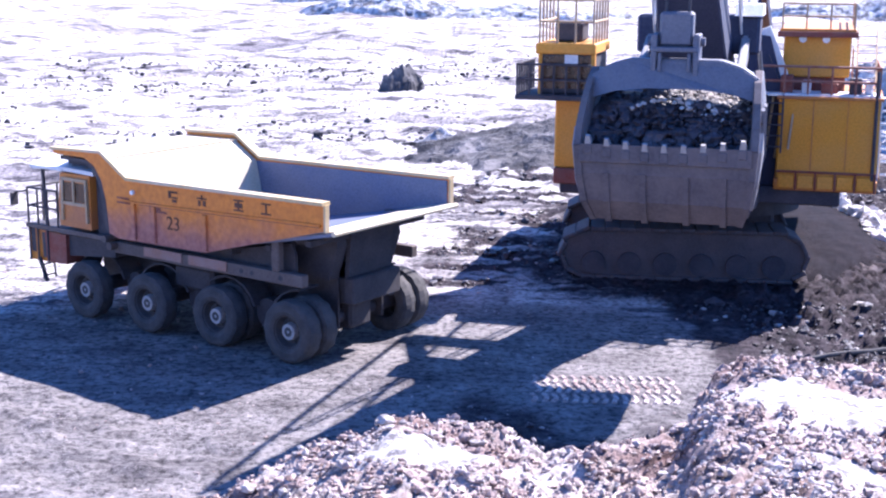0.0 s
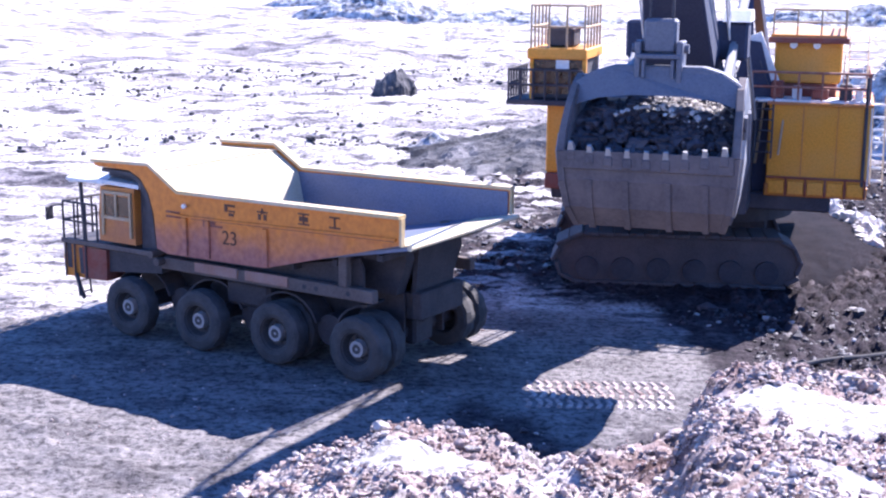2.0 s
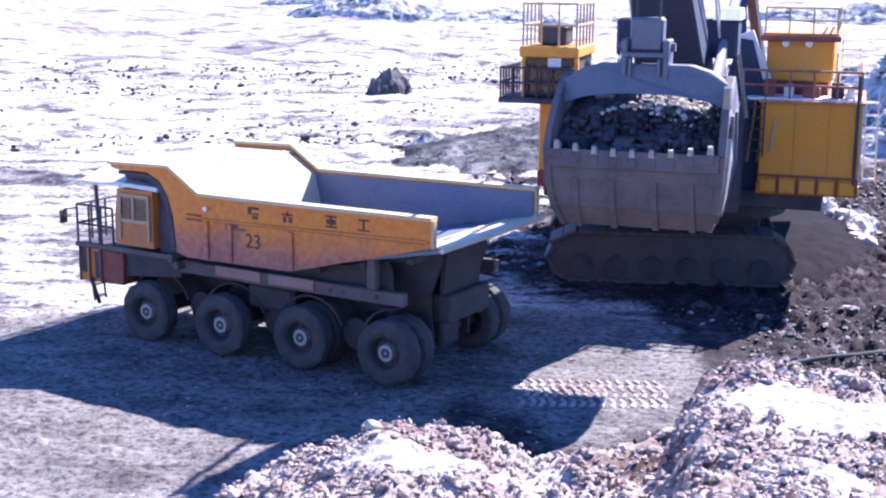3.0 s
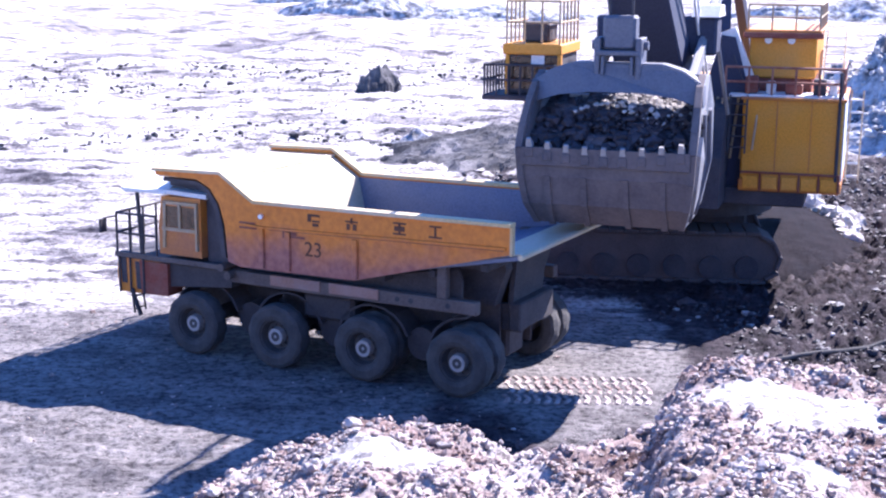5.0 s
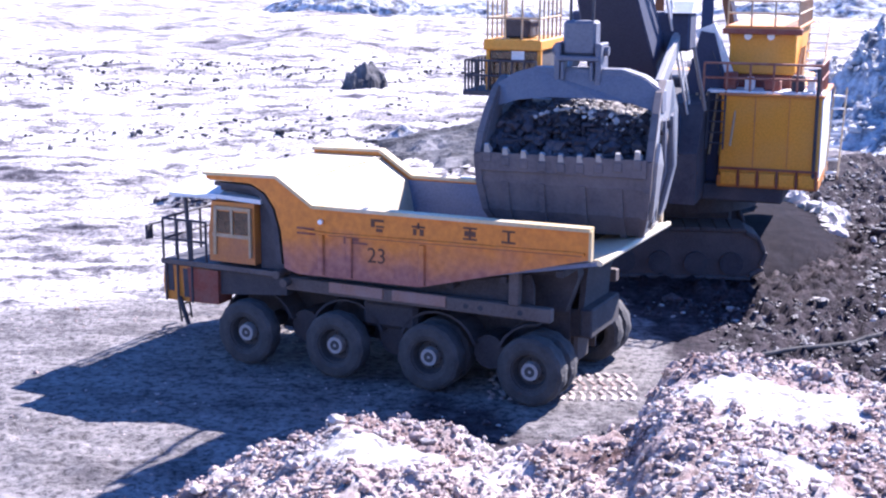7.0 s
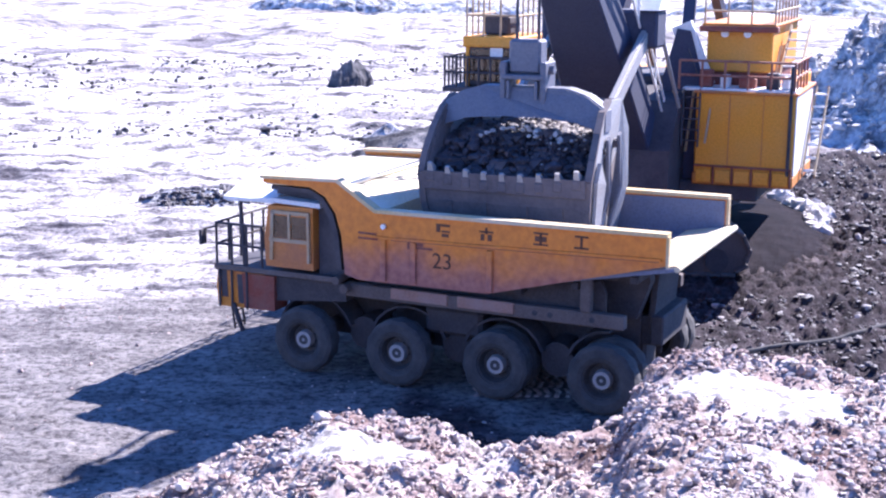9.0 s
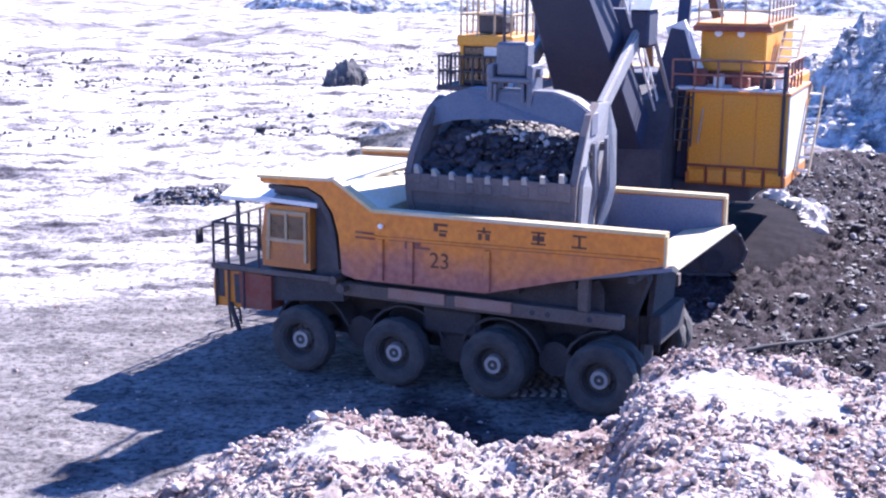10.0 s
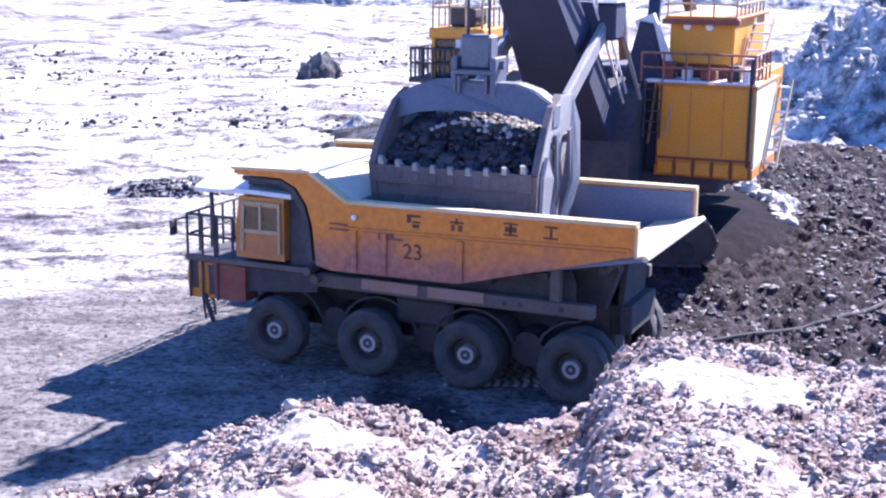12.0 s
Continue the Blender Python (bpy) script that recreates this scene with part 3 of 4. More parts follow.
    for i in range(9):
        add_box(bm, 8.29, 8.33, -0.9, 0.9, 1.2 + i * 0.07, 1.24 + i * 0.07, 0)
    part("grille", bm, M_DARK, nose)
    for y in (-1.5, 1.5):
        part("headlight", tube((8.28, y, 1.45), (8.36, y, 1.45), 0.11, 14), M_LAMP, nose, "round headlight")
    part("side_skirt", prism([(5.3, 1.5), (6.9, 1.34), (6.9, 1.86), (5.3, 1.86)], "y", 1.6, 1.9), M_CHASSIS, tr)
    part("toolbox", prism([(6.9, 1.14), (7.62, 1.12), (7.66, 1.84), (6.9, 1.84)], "y", 1.5, 1.99), M_RED, tr, "rusty red toolbox behind the bumper")
    part("deck_edge", box(5.55, 8.3, 1.985, 2.03, 1.88, 1.99, 0.01), M_BEAM, tr, "worn dusty deck edge")
    for x, z in ((5.42, 1.95), (5.25, 1.80)):
        part("hinge_knuckle", tube((x, 1.7, z), (x, 2.12, z), 0.085, 12), M_BEAM, tr, "dusty hinge knuckle")
    part("hydraulic_hose", tube((7.86, 2.02, 1.2), (7.7, 1.95, 0.62), 0.05, 8), M_DARK, tr)
    # flat dark patches stand in for the shaded gaps between nose frames
    for x, z0, z1 in ((7.3, 1.2, 1.8), (7.62, 1.2, 1.8), (8.02, 1.3, 1.86)):
        part("gap_shade_patch", prism([(x, z0), (x + 0.15, z0), (x + 0.17, z1), (x + 0.02, z1)], "y", 1.96, 1.972), M_DARK, nose)
    for x in (7.54, 7.9, 8.2):
        part("grab_rail", tube((x, 2.0, 1.1), (x, 2.0, 1.96), 0.025, 6), M_DARK, nose)
    part("hood", box(7.2, 8.2, -1.6, 0.3, 1.96, 2.2, 0.03), M_YELLOW, tr, "yellow engine hood")
    rail_parts(tr, M_DARK, [(7.2, 1.95, 1.96), (8.28, 1.95, 1.96), (8.28, -1.95, 1.96), (7.2, -1.95, 1.96)], 0.86, 0.028, 0.42)
    bm = bmesh.new()
    for y in (1.5, 1.85):
        add_tube(bm, (8.12, y, 1.85), (7.95, y, 0.62), 0.025, 6)
    for i in range(5):
        z = 0.7 + i * 0.26
        add_tube(bm, (7.96 + (z - 0.62) * 0.138, 1.5, z), (7.96 + (z - 0.62) * 0.138, 1.85, z), 0.02, 6)
    part("ladder", bm, M_DARK, tr)
    for s in (1, -1):
        bm = bmesh.new()
        add_tube(bm, (8.25, s * 1.95, 2.75), (8.42, s * 2.22, 2.72), 0.02, 6)
        add_box(bm, 8.39, 8.45, min(s * 2.12, s * 2.32), max(s * 2.12, s * 2.32), 2.42, 2.72, 0.01)
        part("mirror", bm, M_DARK, tr)
    # chassis
    for s in (1, -1):
        part("frame_rail", box(-0.7, 7.4, min(s * 0.45, s * 0.65), max(s * 0.45, s * 0.65), 1.05, 1.6, 0.02), M_CHASSIS, tr)
        b = part("side_beam", box(-0.35, 5.3, min(s * 1.72, s * 1.92), max(s * 1.72, s * 1.92), 1.62, 1.88, 0.02), M_BEAM, tr, "dusty side beam with access holes")
        for x in (1.35, 1.05, 0.25):
            part("access_hole", tube((x, s * 1.90, 1.75), (x, s * 1.926, 1.75), 0.055, 10), M_DARK, b)
        for x0, x1 in ((3.1, 4.3), (1.75, 2.9)):
            part("beam_plate", box(x0, x1, min(s * 1.92, s * 1.96), max(s * 1.92, s * 1.96), 1.68, 1.90, 0.015), M_PLATE, b, "dusty faded cover plate")
        part("body_prop", box(0.28, 0.48, min(s * 1.76, s * 1.94), max(s * 1.76, s * 1.94), 1.88, 2.62, 0.02), M_BEAM, tr)
        part("side_tank", box(2.55, 3.75, min(s * 0.8, s * 1.6), max(s * 0.8, s * 1.6), 1.0, 1.55, 0.08), M_CHASSIS, tr)
        for x in (6.18, 4.1, 2.1, 0.02):
            last = 6 if x < 1 else 10
            g = [(x + 0.86 * math.cos(a), 0.69 + 0.80 * math.sin(a)) for a in [math.pi * i / 10 for i in range(1, last)]]
            g += [(x + 0.80 * math.cos(a), 0.69 + 0.76 * math.sin(a)) for a in [math.pi * i / 10 for i in range(last - 1, 0, -1)]]
            part("mudguard", prism(g, "y", s * 1.0, s * 1.6), M_CHASSIS, tr)
    # added plates that stop sunlit ground showing between the wheels
    for s in (1, -1):
        part("light_block_plate", box(-0.3, 7.1, min(s * 0.70, s * 0.76), max(s * 0.70, s * 0.76), 0.5, 1.62, 0.01), M_CHASSIS, tr)
    part("rear_crossmember", box(-0.75, -0.5, -0.8, 0.8, 1.1, 1.66, 0.03), M_CHASSIS, tr)
    part("drive_line", box(-0.3, 6.4, -0.36, 0.36, 0.42, 1.06, 0.06), M_CHASSIS, tr)
    for x in (5.14, 3.1, 1.06):
        for s in (1, -1):
            part("air_tank", tube((x, s * 0.75, 0.78), (x, s * 1.45, 0.78), 0.33, 14), M_CHASSIS, tr)
    part("engine_block", box(5.0, 7.3, -0.45, 0.45, 0.8, 1.9, 0.06), M_CHASSIS, tr)
    for x in (6.18, 4.1, 2.1, 0.02):
        part("axle", tube((x, -1.8, 0.69), (x, 1.8, 0.69), 0.17, 12), M_CHASSIS, tr)
    bm = bmesh.new()
    add_tube(bm, (3.2, 0, 1.2), (3.9, 0, 2.1), 0.16, 12)
    part("hoist_ram", bm, M_CHASSIS, tr)
    wheels = []
    for x, dual, y in ((6.18, False, 2.16), (4.1, False, 2.16), (2.1, True, 2.04), (0.02, True, 2.04)):
        for s in (1, -1):
            wheels.append(truck_wheel(tr, x, s, dual, y))
    return tr, wheels


truck, truck_wheels = build_truck()

# ---------------- rope shovel ----------------
SHOVEL = Vector((5.65, 37.3, 0.0))
CRAWL = Matrix.Translation((-0.95, 0.0, 0.0)) @ Matrix.Rotation(radians(86), 4, "Z")


def build_shovel():
    sh = thing("mining_shovel", "large yellow electric rope shovel swinging a full dipper", "excavator", Matrix.Translation(SHOVEL))
    # crawlers stay still
    for s in (1, -1):
        x0, x1 = (1.6, 2.9) if s > 0 else (-2.9, -1.6)
        loop = [(-2.6, 0.05), (2.6, 0.05), (3.0, 0.25), (3.15, 0.7), (2.95, 1.1), (2.5, 1.32), (-2.5, 1.32), (-2.95, 1.1), (-3.15, 0.7), (-3.0, 0.25)]
        tk = part("crawler_track", prism(loop, "x", x0 + 0.12, x1 - 0.12), M_TRACK, sh, "dusty crawler track")
        tk.matrix_basis = CRAWL
        pts = [Vector((0, y, z)) for y, z in loop]
        pts.append(pts[0])
        total = sum((b - a).length for a, b in zip(pts, pts[1:]))
        n, me = 36, None
        for i in range(n):
            d = total * i / n
            for a, b in zip(pts, pts[1:]):
                if d <= (b - a).length:
                    break
                d -= (b - a).length
            p, way = a.lerp(b, d / (b - a).length), (b - a).normalized()
            if me is None:
                bm = box(-(x1 - x0) / 2, (x1 - x0) / 2, -0.19, 0.19, -0.05, 0.05, 0.02)
                ob = part("shoe", bm, M_TRACK, tk)
                me = ob.data
            else:
                ob = new("shoe", me)
                ob.parent = tk
            ob.matrix_basis = Matrix.Translation(((x0 + x1) / 2, p.y, p.z)) @ Matrix.Rotation(math.atan2(way.z, way.y), 4, "X")
        for y in np.linspace(-2.3, 2.3, 6):
            xs = (x1 - 0.12, x1 - 0.02) if s > 0 else (x0 + 0.02, x0 + 0.12)
            part("track_roller", tube((xs[0], y, 0.42), (xs[1], y, 0.42), 0.30, 16), M_DARK, tk)
    car = part("car_body", box(-1.6, 1.6, -2.4, 2.4, 0.6, 1.7, 0.08), M_CHASSIS, sh)
    car.matrix_basis = CRAWL
    part("slew_ring", tube((0, 0, 1.6), (0, 0, 2.3), 2.3, 40), M_CHASSIS, sh)
    # revolving frame and what stands on it
    up = part("revolving_frame", box(-3.6, 3.3, -3.9, 6.6, 2.3, 2.72, 0.04), M_DARK, sh)
    house = part("machinery_house", box(1.75, 4.1, -4.0, -0.6, 2.95, 4.95, 0.04), M_YELLOW, up, "dusty yellow machinery house wall")
    part("house_base", box(1.72, 4.13, -4.02, -0.55, 2.68, 2.97, 0.03), M_ORANGE, up)
    part("rear_house", box(-3.6, 3.2, -0.3, 6.6, 2.72, 4.7, 0.05), M_YELLOW, up)
    part("counterweight", box(-2.4, 2.4, 6.6, 8.4, 1.7, 4.3, 0.15), M_CHASSIS, up)
    part("upper_house", box(1.75, 3.35, -3.0, 1.5, 5.35, 6.45, 0.04), M_YELLOW, up, "upper yellow machinery room")
    part("upper_base", box(1.85, 3.25, -2.9, 1.4, 4.6, 5.36, 0.03), M_RED, up, "rusty red plinth under the upper room")
    part("upper_roof", box(1.65, 3.45, -3.2, 1.6, 6.45, 6.53, 0.02), M_ORANGE, up)
    # white strip: sun glare on the yellow side wall put into colour
    part("sunlit_side_strip", box(4.105, 4.135, -3.95, -1.05, 2.99, 4.93, 0.005), M_WHITE, up, "white strip for the sun-blown yellow side wall")
    for i in range(5):
        x = 1.82 + i * 0.46
        part("base_panel", box(x, x + 0.38, -4.07, -4.02, 2.74, 3.06, 0.015), M_YELLOW, house, "recessed lower panel")
        part("panel_post", box(x + 0.395, x + 0.435, -4.09, -4.02, 2.7, 3.12, 0.008), M_RED, house)
    part("panel_rail", box(1.76, 4.1, -4.085, -4.02, 3.12, 3.17, 0.01), M_RED, house, "rusty rail over the lower panels")
    for x in (2.55, 3.35):
        part("wall_seam", box(x, x + 0.025, -4.012, -4.0, 3.18, 4.92, 0), M_ORANGE, house)
    part("wall_pipe", tube((4.0, -4.05, 3.0), (4.0, -4.05, 5.6), 0.04, 8), M_DARK, house)
    part("house_cornice", box(1.7, 4.16, -4.08, -0.55, 4.9, 4.97, 0.01), M_ORANGE, house)
    # boxes, drums and lamps on the deck before the upper room
    for x, w, h, mat in ((1.75, 0.3, 0.42, M_RED), (2.25, 0.22, 0.3, M_WHITE), (2.7, 0.4, 0.25, M_RED), (3.35, 0.3, 0.38, M_DARK), (3.72, 0.18, 0.3, M_WHITE)):
        part("deck_box", box(x, x + w, -3.75, -3.4, 5.02, 5.02 + h, 0.03), mat, up, "small service box on the deck")
    for x in (2.2, 2.75):
        part("roof_lamp", tube((x, -3.14, 6.28), (x, -3.02, 6.28), 0.09, 12), M_LAMP, up, "round work lamp")
    part("roof_eave", box(1.6, 3.5, -3.28, -3.0, 6.33, 6.47, 0.02), M_RED, up, "rusty eave over the upper room")
    for k in range(4):
        part("cross_brace", beam((3.42, -3.0 + 0.35 * k, 5.05), (3.42, -2.2 + 0.35 * k, 5.95), 0.03, 0.05), M_RAIL, up)
    rail_parts(up, M_RUSTRAIL, [(1.3, -3.95, 4.97), (4.05, -3.95, 4.97), (4.05, -1.1, 4.97)], 0.7, 0.03, 0.55)
    rail_parts(up, M_RAIL, [(1.7, -3.1, 6.53), (3.4, -3.1, 6.53), (3.4, 1.4, 6.53)], 0.6, 0.026, 0.6)
    # white deck: sunlit look put into the paint
    bm = bmesh.new()
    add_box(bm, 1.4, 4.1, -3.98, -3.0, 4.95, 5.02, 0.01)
    part("roof_deck", bm, M_WHITE, up, "deck plate, white for the sun on it")
    bm = bmesh.new()
    for s in (1.45, 1.85):
        add_tube(bm, (s, -4.17, 3.6), (s, -4.05, 5.0), 0.025, 6)
    for i in range(5, 10):
        add_tube(bm, (1.45, -4.24 + i * 0.018, 2.45 + i * 0.26), (1.85, -4.24 + i * 0.018, 2.45 + i * 0.26), 0.02, 6)
    part("access_ladder", bm, M_DARK, up)
    for x0, x1, y0, z0, dz in ((3.52, 3.98, -2.9, 5.08, 0.2), (4.2, 4.5, -2.6, 2.95, 0.29)):
        for i in range(7):
            part("stair_tread", beam((x0, y0 + i * 0.28, z0 + i * dz), (x1, y0 + i * 0.28, z0 + i * dz), 0.22, 0.04), M_WHITE, up)
        for x in (x0, x1):
            part("stair_stringer", beam((x, y0 - 0.2, z0 - 0.1), (x, y0 + 1.9, z0 + dz * 6.6), 0.04, 0.14), M_RAIL, up)
    part("front_bulkhead", box(-2.2, 1.7, -2.9, -0.35, 2.72, 5.2, 0.05), M_DARK, up, "dark hoist machinery frame behind the boom")
    # added block, unseen behind the dipper, to widen the shovel's shadow
    part("shadow_caster_block", prism([(-5.3, 2.4), (-2.9, 2.4), (-2.9, 5.0), (-4.3, 4.7), (-5.2, 3.6)], "x", -2.4, 1.4), M_DARK, up, "added dark block round the boom foot that casts shadow")
    # side gantry beside the boom, with a slotted pale cap
    gantry = part("gantry_plate", prism([(0.85, 2.72), (2.0, 2.72), (1.85, 5.0), (1.45, 6.35), (1.12, 6.4), (0.8, 5.2)], "y", -3.55, -3.2), M_BOOM, up, "dark gantry plate beside the boom")
    cap0, cap1 = Vector((1.2, -3.4, 6.5)), Vector((1.82, -3.4, 5.0))
    # cap painted white to carry the sun on it
    part("gantry_cap", beam(cap0, cap1, 0.5, 0.22, up=(0, 1, 0)), M_WHITE, gantry, "gantry cap with dark slots, white for the sun on it")
    for k in (0.45, 0.6, 0.75):
        p = cap0.lerp(cap1, k)
        part("cap_slot", beam(p + Vector((-0.04, -0.262, 0.1)), p + Vector((0.04, -0.262, -0.1)), 0.02, 0.07, up=(0, 1, 0)), M_DARK, gantry)
    for x in (0.95, 1.2, 1.45, 1.7):
        part("gantry_pipe", tube((x, -3.62, 3.4), (x + 0.15, -3.6, 4.9), 0.035, 8), M_RAIL, gantry)
    for x in (1.15, 2.02):
        part("lubrication_pipe", tube((x, -4.15, 3.7), (x + 0.1, -3.9, 4.9), 0.028, 8), M_RAIL, up)
    # operator's cab tower
    bm = bmesh.new()
    add_box(bm, -4.1, -2.75, -4.3, -2.2, 4.85, 6.05, 0.05)
    part("cab_shell", bm, M_DARK, up, "dark operator cab with wide windows")
    part("cab_roof", box(-4.18, -2.68, -4.4, -2.1, 5.85, 6.12, 0.03), M_YELLOW, up, "yellow cab roof")
    for s in (-4.12, -2.79):
        part("cab_pillar", box(s, s + 0.10, -4.34, -4.2, 4.85, 5.9, 0.01), M_YELLOW, up)
    part("cab_window", box(-3.98, -2.82, -4.32, -4.305, 5.0, 5.8, 0), M_GLASS, up)
    # plain white rectangle on the window pane
    part("window_rectangle", box(-3.45, -3.12, -4.345, -4.325, 5.62, 5.84, 0), M_WHITE, up, "white rectangle on the cab window")
    part("cab_pedestal", box(-3.75, -2.8, -3.9, -2.3, 2.95, 4.75, 0.04), M_YELLOW, up, "yellow cab pedestal")
    part("pedestal_base", box(-3.75, -2.5, -4.0, -2.2, 2.55, 2.95, 0.03), M_RED, up)
    part("cab_walkway", box(-4.65, -2.7, -4.6, -2.2, 4.72, 4.85, 0.02), M_DARK, up)
    rail_parts(up, M_DARK, [(-2.75, -4.55, 4.85), (-4.6, -4.55, 4.85), (-4.6, -2.3, 4.85)], 0.75, 0.03, 0.3)
    rail_parts(up, M_RAIL, [(-2.75, -2.2, 6.12), (-2.75, -4.3, 6.12), (-4.1, -4.3, 6.12), (-4.1, -2.2, 6.12)], 1.05, 0.028, 0.4)
    part("air_unit", box(-3.8, -3.1, -3.9, -3.0, 6.14, 6.62, 0.05), M_DARK, up)
    # boom, its stays and the saddle
    b0, b1 = Vector((0, -3.7, 2.9)), Vector((0, -10.8, 9.4))
    d = b1 - b0
    bm = bmesh.new()
    add_prism(bm, [(-0.95, 0.0), (0.95, 0.0), (0.82, d.length * 0.4), (0.5, d.length), (-0.5, d.length), (-0.82, d.length * 0.4)], "z", -0.5, 0.5)
    turn = Matrix(((1, 0, 0), (0, d.y / d.length, -d.z / d.length), (0, d.z / d.length, d.y / d.length))).to_4x4()
    bmesh.ops.transform(bm, matrix=Matrix.Translation(b0) @ turn, verts=bm.verts[:])
    bmesh.ops.bevel(bm, geom=bm.edges[:], offset=0.04, segments=1, affect="EDGES")
    part("boom", bm, M_BOOM, up, "dark blue-grey box boom")
    bm = bmesh.new()
    add_tube(bm, (-0.3, -10.9, 9.5), (0.3, -10.9, 9.5), 0.55, 28)
    part("boom_sheave", bm, M_DARK, up)
    for s in (1, -1):
        part("boom_foot", prism([(-4.9, 2.72), (-2.6, 2.72), (-2.9, 4.3), (-4.3, 4.6)], "x", s * 0.98, s * 1.25), M_DARK, up)
        part("a_frame_leg", beam((s * 1.25, -3.6, 2.9), (s * 0.7, 0.4, 9.2), 0.3, 0.4), M_BOOM, up)
        part("a_frame_back", beam((s * 1.25, 4.2, 4.65), (s * 0.7, 0.5, 9.2), 0.25, 0.3), M_BOOM, up)
        part("boom_stay", tube((s * 0.45, 0.4, 9.2), (s * 0.45, -10.5, 9.9), 0.06, 8), M_DARK, up)
    # rails in white: sunlit lines beside the boom put into colour
    for s in (1, -1):
        for h in (0.0, 0.45):
            part("boom_rail", tube((s * 1.02, -4.3, 4.3 + h), (s * 0.9, -8.6, 8.3 + h), 0.03, 6), M_WHITE, up)
        for i in range(6):
            k = i / 5
            p = Vector((s * 1.02, -4.3, 4.3)).lerp(Vector((s * 0.9, -8.6, 8.3)), k)
            part("boom_rail_post", tube(p, p + Vector((0, 0, 0.45)), 0.025, 6), M_WHITE, up)
    part("saddle_block", box(-1.35, 1.35, -6.75, -5.85, 6.1, 6.95, 0.06), M_BOOM, up)
    # cover painted white where sun strikes the saddle
    part("saddle_cap", prism([(-6.9, 6.95), (-5.6, 6.95), (-5.9, 7.2), (-6.6, 7.2)], "x", 0.8, 1.4), M_WHITE, up, "saddle cover, white for the sun on it")
    # pale tube standing in for a sunlit strut
    part("hydraulic_hose", tube((1.45, -4.6, 4.6), (1.3, -6.1, 6.4), 0.05, 8), M_BRIGHT, up)
    return sh, up


shovel, shovel_upper = build_shovel()


def build_dipper():
    """Dipper: origin at the middle of its bottom, forward is -y; barrel-sided, wider at the lip than at bottom and top."""
    w = 1.56
    prof = ([0.0, 0.5, 1.3, 2.2, 3.3], [0.86, 0.96, 1.03, 1.03, 0.97])

    def barrel(bm):
        for v in bm.verts:
            if abs(v.co.x) > 0.6:
                v.co.x *= float(np.interp(v.co.z, *prof))
        return bm

    outer = [(-1.40, 1.66), (-1.34, 1.1), (-1.15, 0.55), (-0.75, 0.12), (0.85, 0.1), (1.25, 0.35), (1.45, 1.2), (1.35, 2.35), (0.95, 2.95)]
    inner = [(-1.32, 1.66), (-1.24, 1.12), (-1.06, 0.61), (-0.70, 0.24), (0.80, 0.22), (1.13, 0.40), (1.33, 1.2), (1.24, 2.30), (0.88, 2.86)]
    dip = part("dipper", barrel(prism(outer + inner[::-1], "x", -w, w)), M_LIP, shovel, "earth-caked steel dipper heaped with rock")
    cheek = [(-1.40, 1.64), (-1.34, 1.08), (-1.15, 0.55), (-0.75, 0.12), (0.85, 0.1), (1.25, 0.35), (1.45, 1.2), (1.35, 2.35), (0.95, 2.95), (0.1, 3.0), (-0.42, 2.80), (-0.82, 2.45), (-1.18, 2.02)]
    for s in (1, -1):
        side = part("cheek", barrel(prism(cheek, "x", s * w, s * (w + 0.09))), M_BRIGHT, dip, "cheek plate paled for the sun on it")
        # dark liner: caked earth plus the shade inside the mouth
        liner = [(-1.36, 1.62), (-1.28, 1.12), (-1.08, 0.62), (0.8, 0.4), (1.3, 1.2), (1.2, 2.3), (0.9, 2.85), (0.1, 2.95), (-0.38, 2.75), (-0.78, 2.42), (-1.14, 2.0)]
        part("cheek_liner", barrel(prism(liner, "x", s * (w - 0.05), s * (w - 0.004))), M_LIP, side, "inner liner dark with caked earth and painted shade")
        b2 = bmesh.new()
        rim = [Vector((s * (w + 0.045), y, z)) for y, z in cheek[9:] + cheek[:4]]
        for p, q in zip(rim, rim[1:]):
            add_beam(b2, p, q, 0.06, 0.13, up=(1, 0, 0))
        # dark rim: shade of the cheek's front edge put into colour
        part("cheek_rim", barrel(b2), M_LIP, side, "cheek edge, its shade put into dark colour")
        # pale lens that bulges at the lip: sun on the cheek put into colour
        shoe = [(-1.22, 1.62), (-1.0, 1.95), (-0.62, 1.5), (-0.6, 0.75), (-0.85, 0.45), (-1.12, 0.95)]
        part("sunlit_lens", barrel(prism(shoe, "x", s * (w + 0.094), s * (w + 0.17))), M_BRIGHT, side, "pale lens for the sun on the cheek")
        for y0 in (-0.5, 0.35):
            rib = [(y0, 0.35), (y0 + 0.14, 0.2), (y0 + 0.34, 1.3), (y0 + 0.22, 2.35), (y0 + 0.08, 2.3), (y0 + 0.18, 1.3)]
            part("side_rib", barrel(prism(rib, "x", s * (w + 0.09), s * (w + 0.15))), M_STEEL, side)
    # upper beam: a shallow arch from cheek to cheek, in one bowed sweep
    b2 = bmesh.new()
    top = [(-1.66, 2.42), (-1.66, 2.86), (-1.30, 3.10), (-0.9, 3.22), (0.9, 3.22), (1.30, 3.10), (1.66, 2.86), (1.66, 2.42)]
    under = [(1.60, 2.40), (1.45, 2.52), (1.1, 2.63), (0.5, 2.67), (-0.5, 2.67), (-1.1, 2.63), (-1.45, 2.52), (-1.60, 2.40)]
    add_prism(b2, top + under, "y", -0.55, -0.08)
    for v in b2.verts:
        v.co.y += 0.35 * (v.co.z - 2.6) + 0.12 * abs(v.co.x) / 1.66
    bmesh.ops.bevel(b2, geom=b2.edges[:], offset=0.03, segments=2, affect="EDGES")
    part("top_beam", barrel(b2), M_STEEL, dip, "heavy grey upper beam")
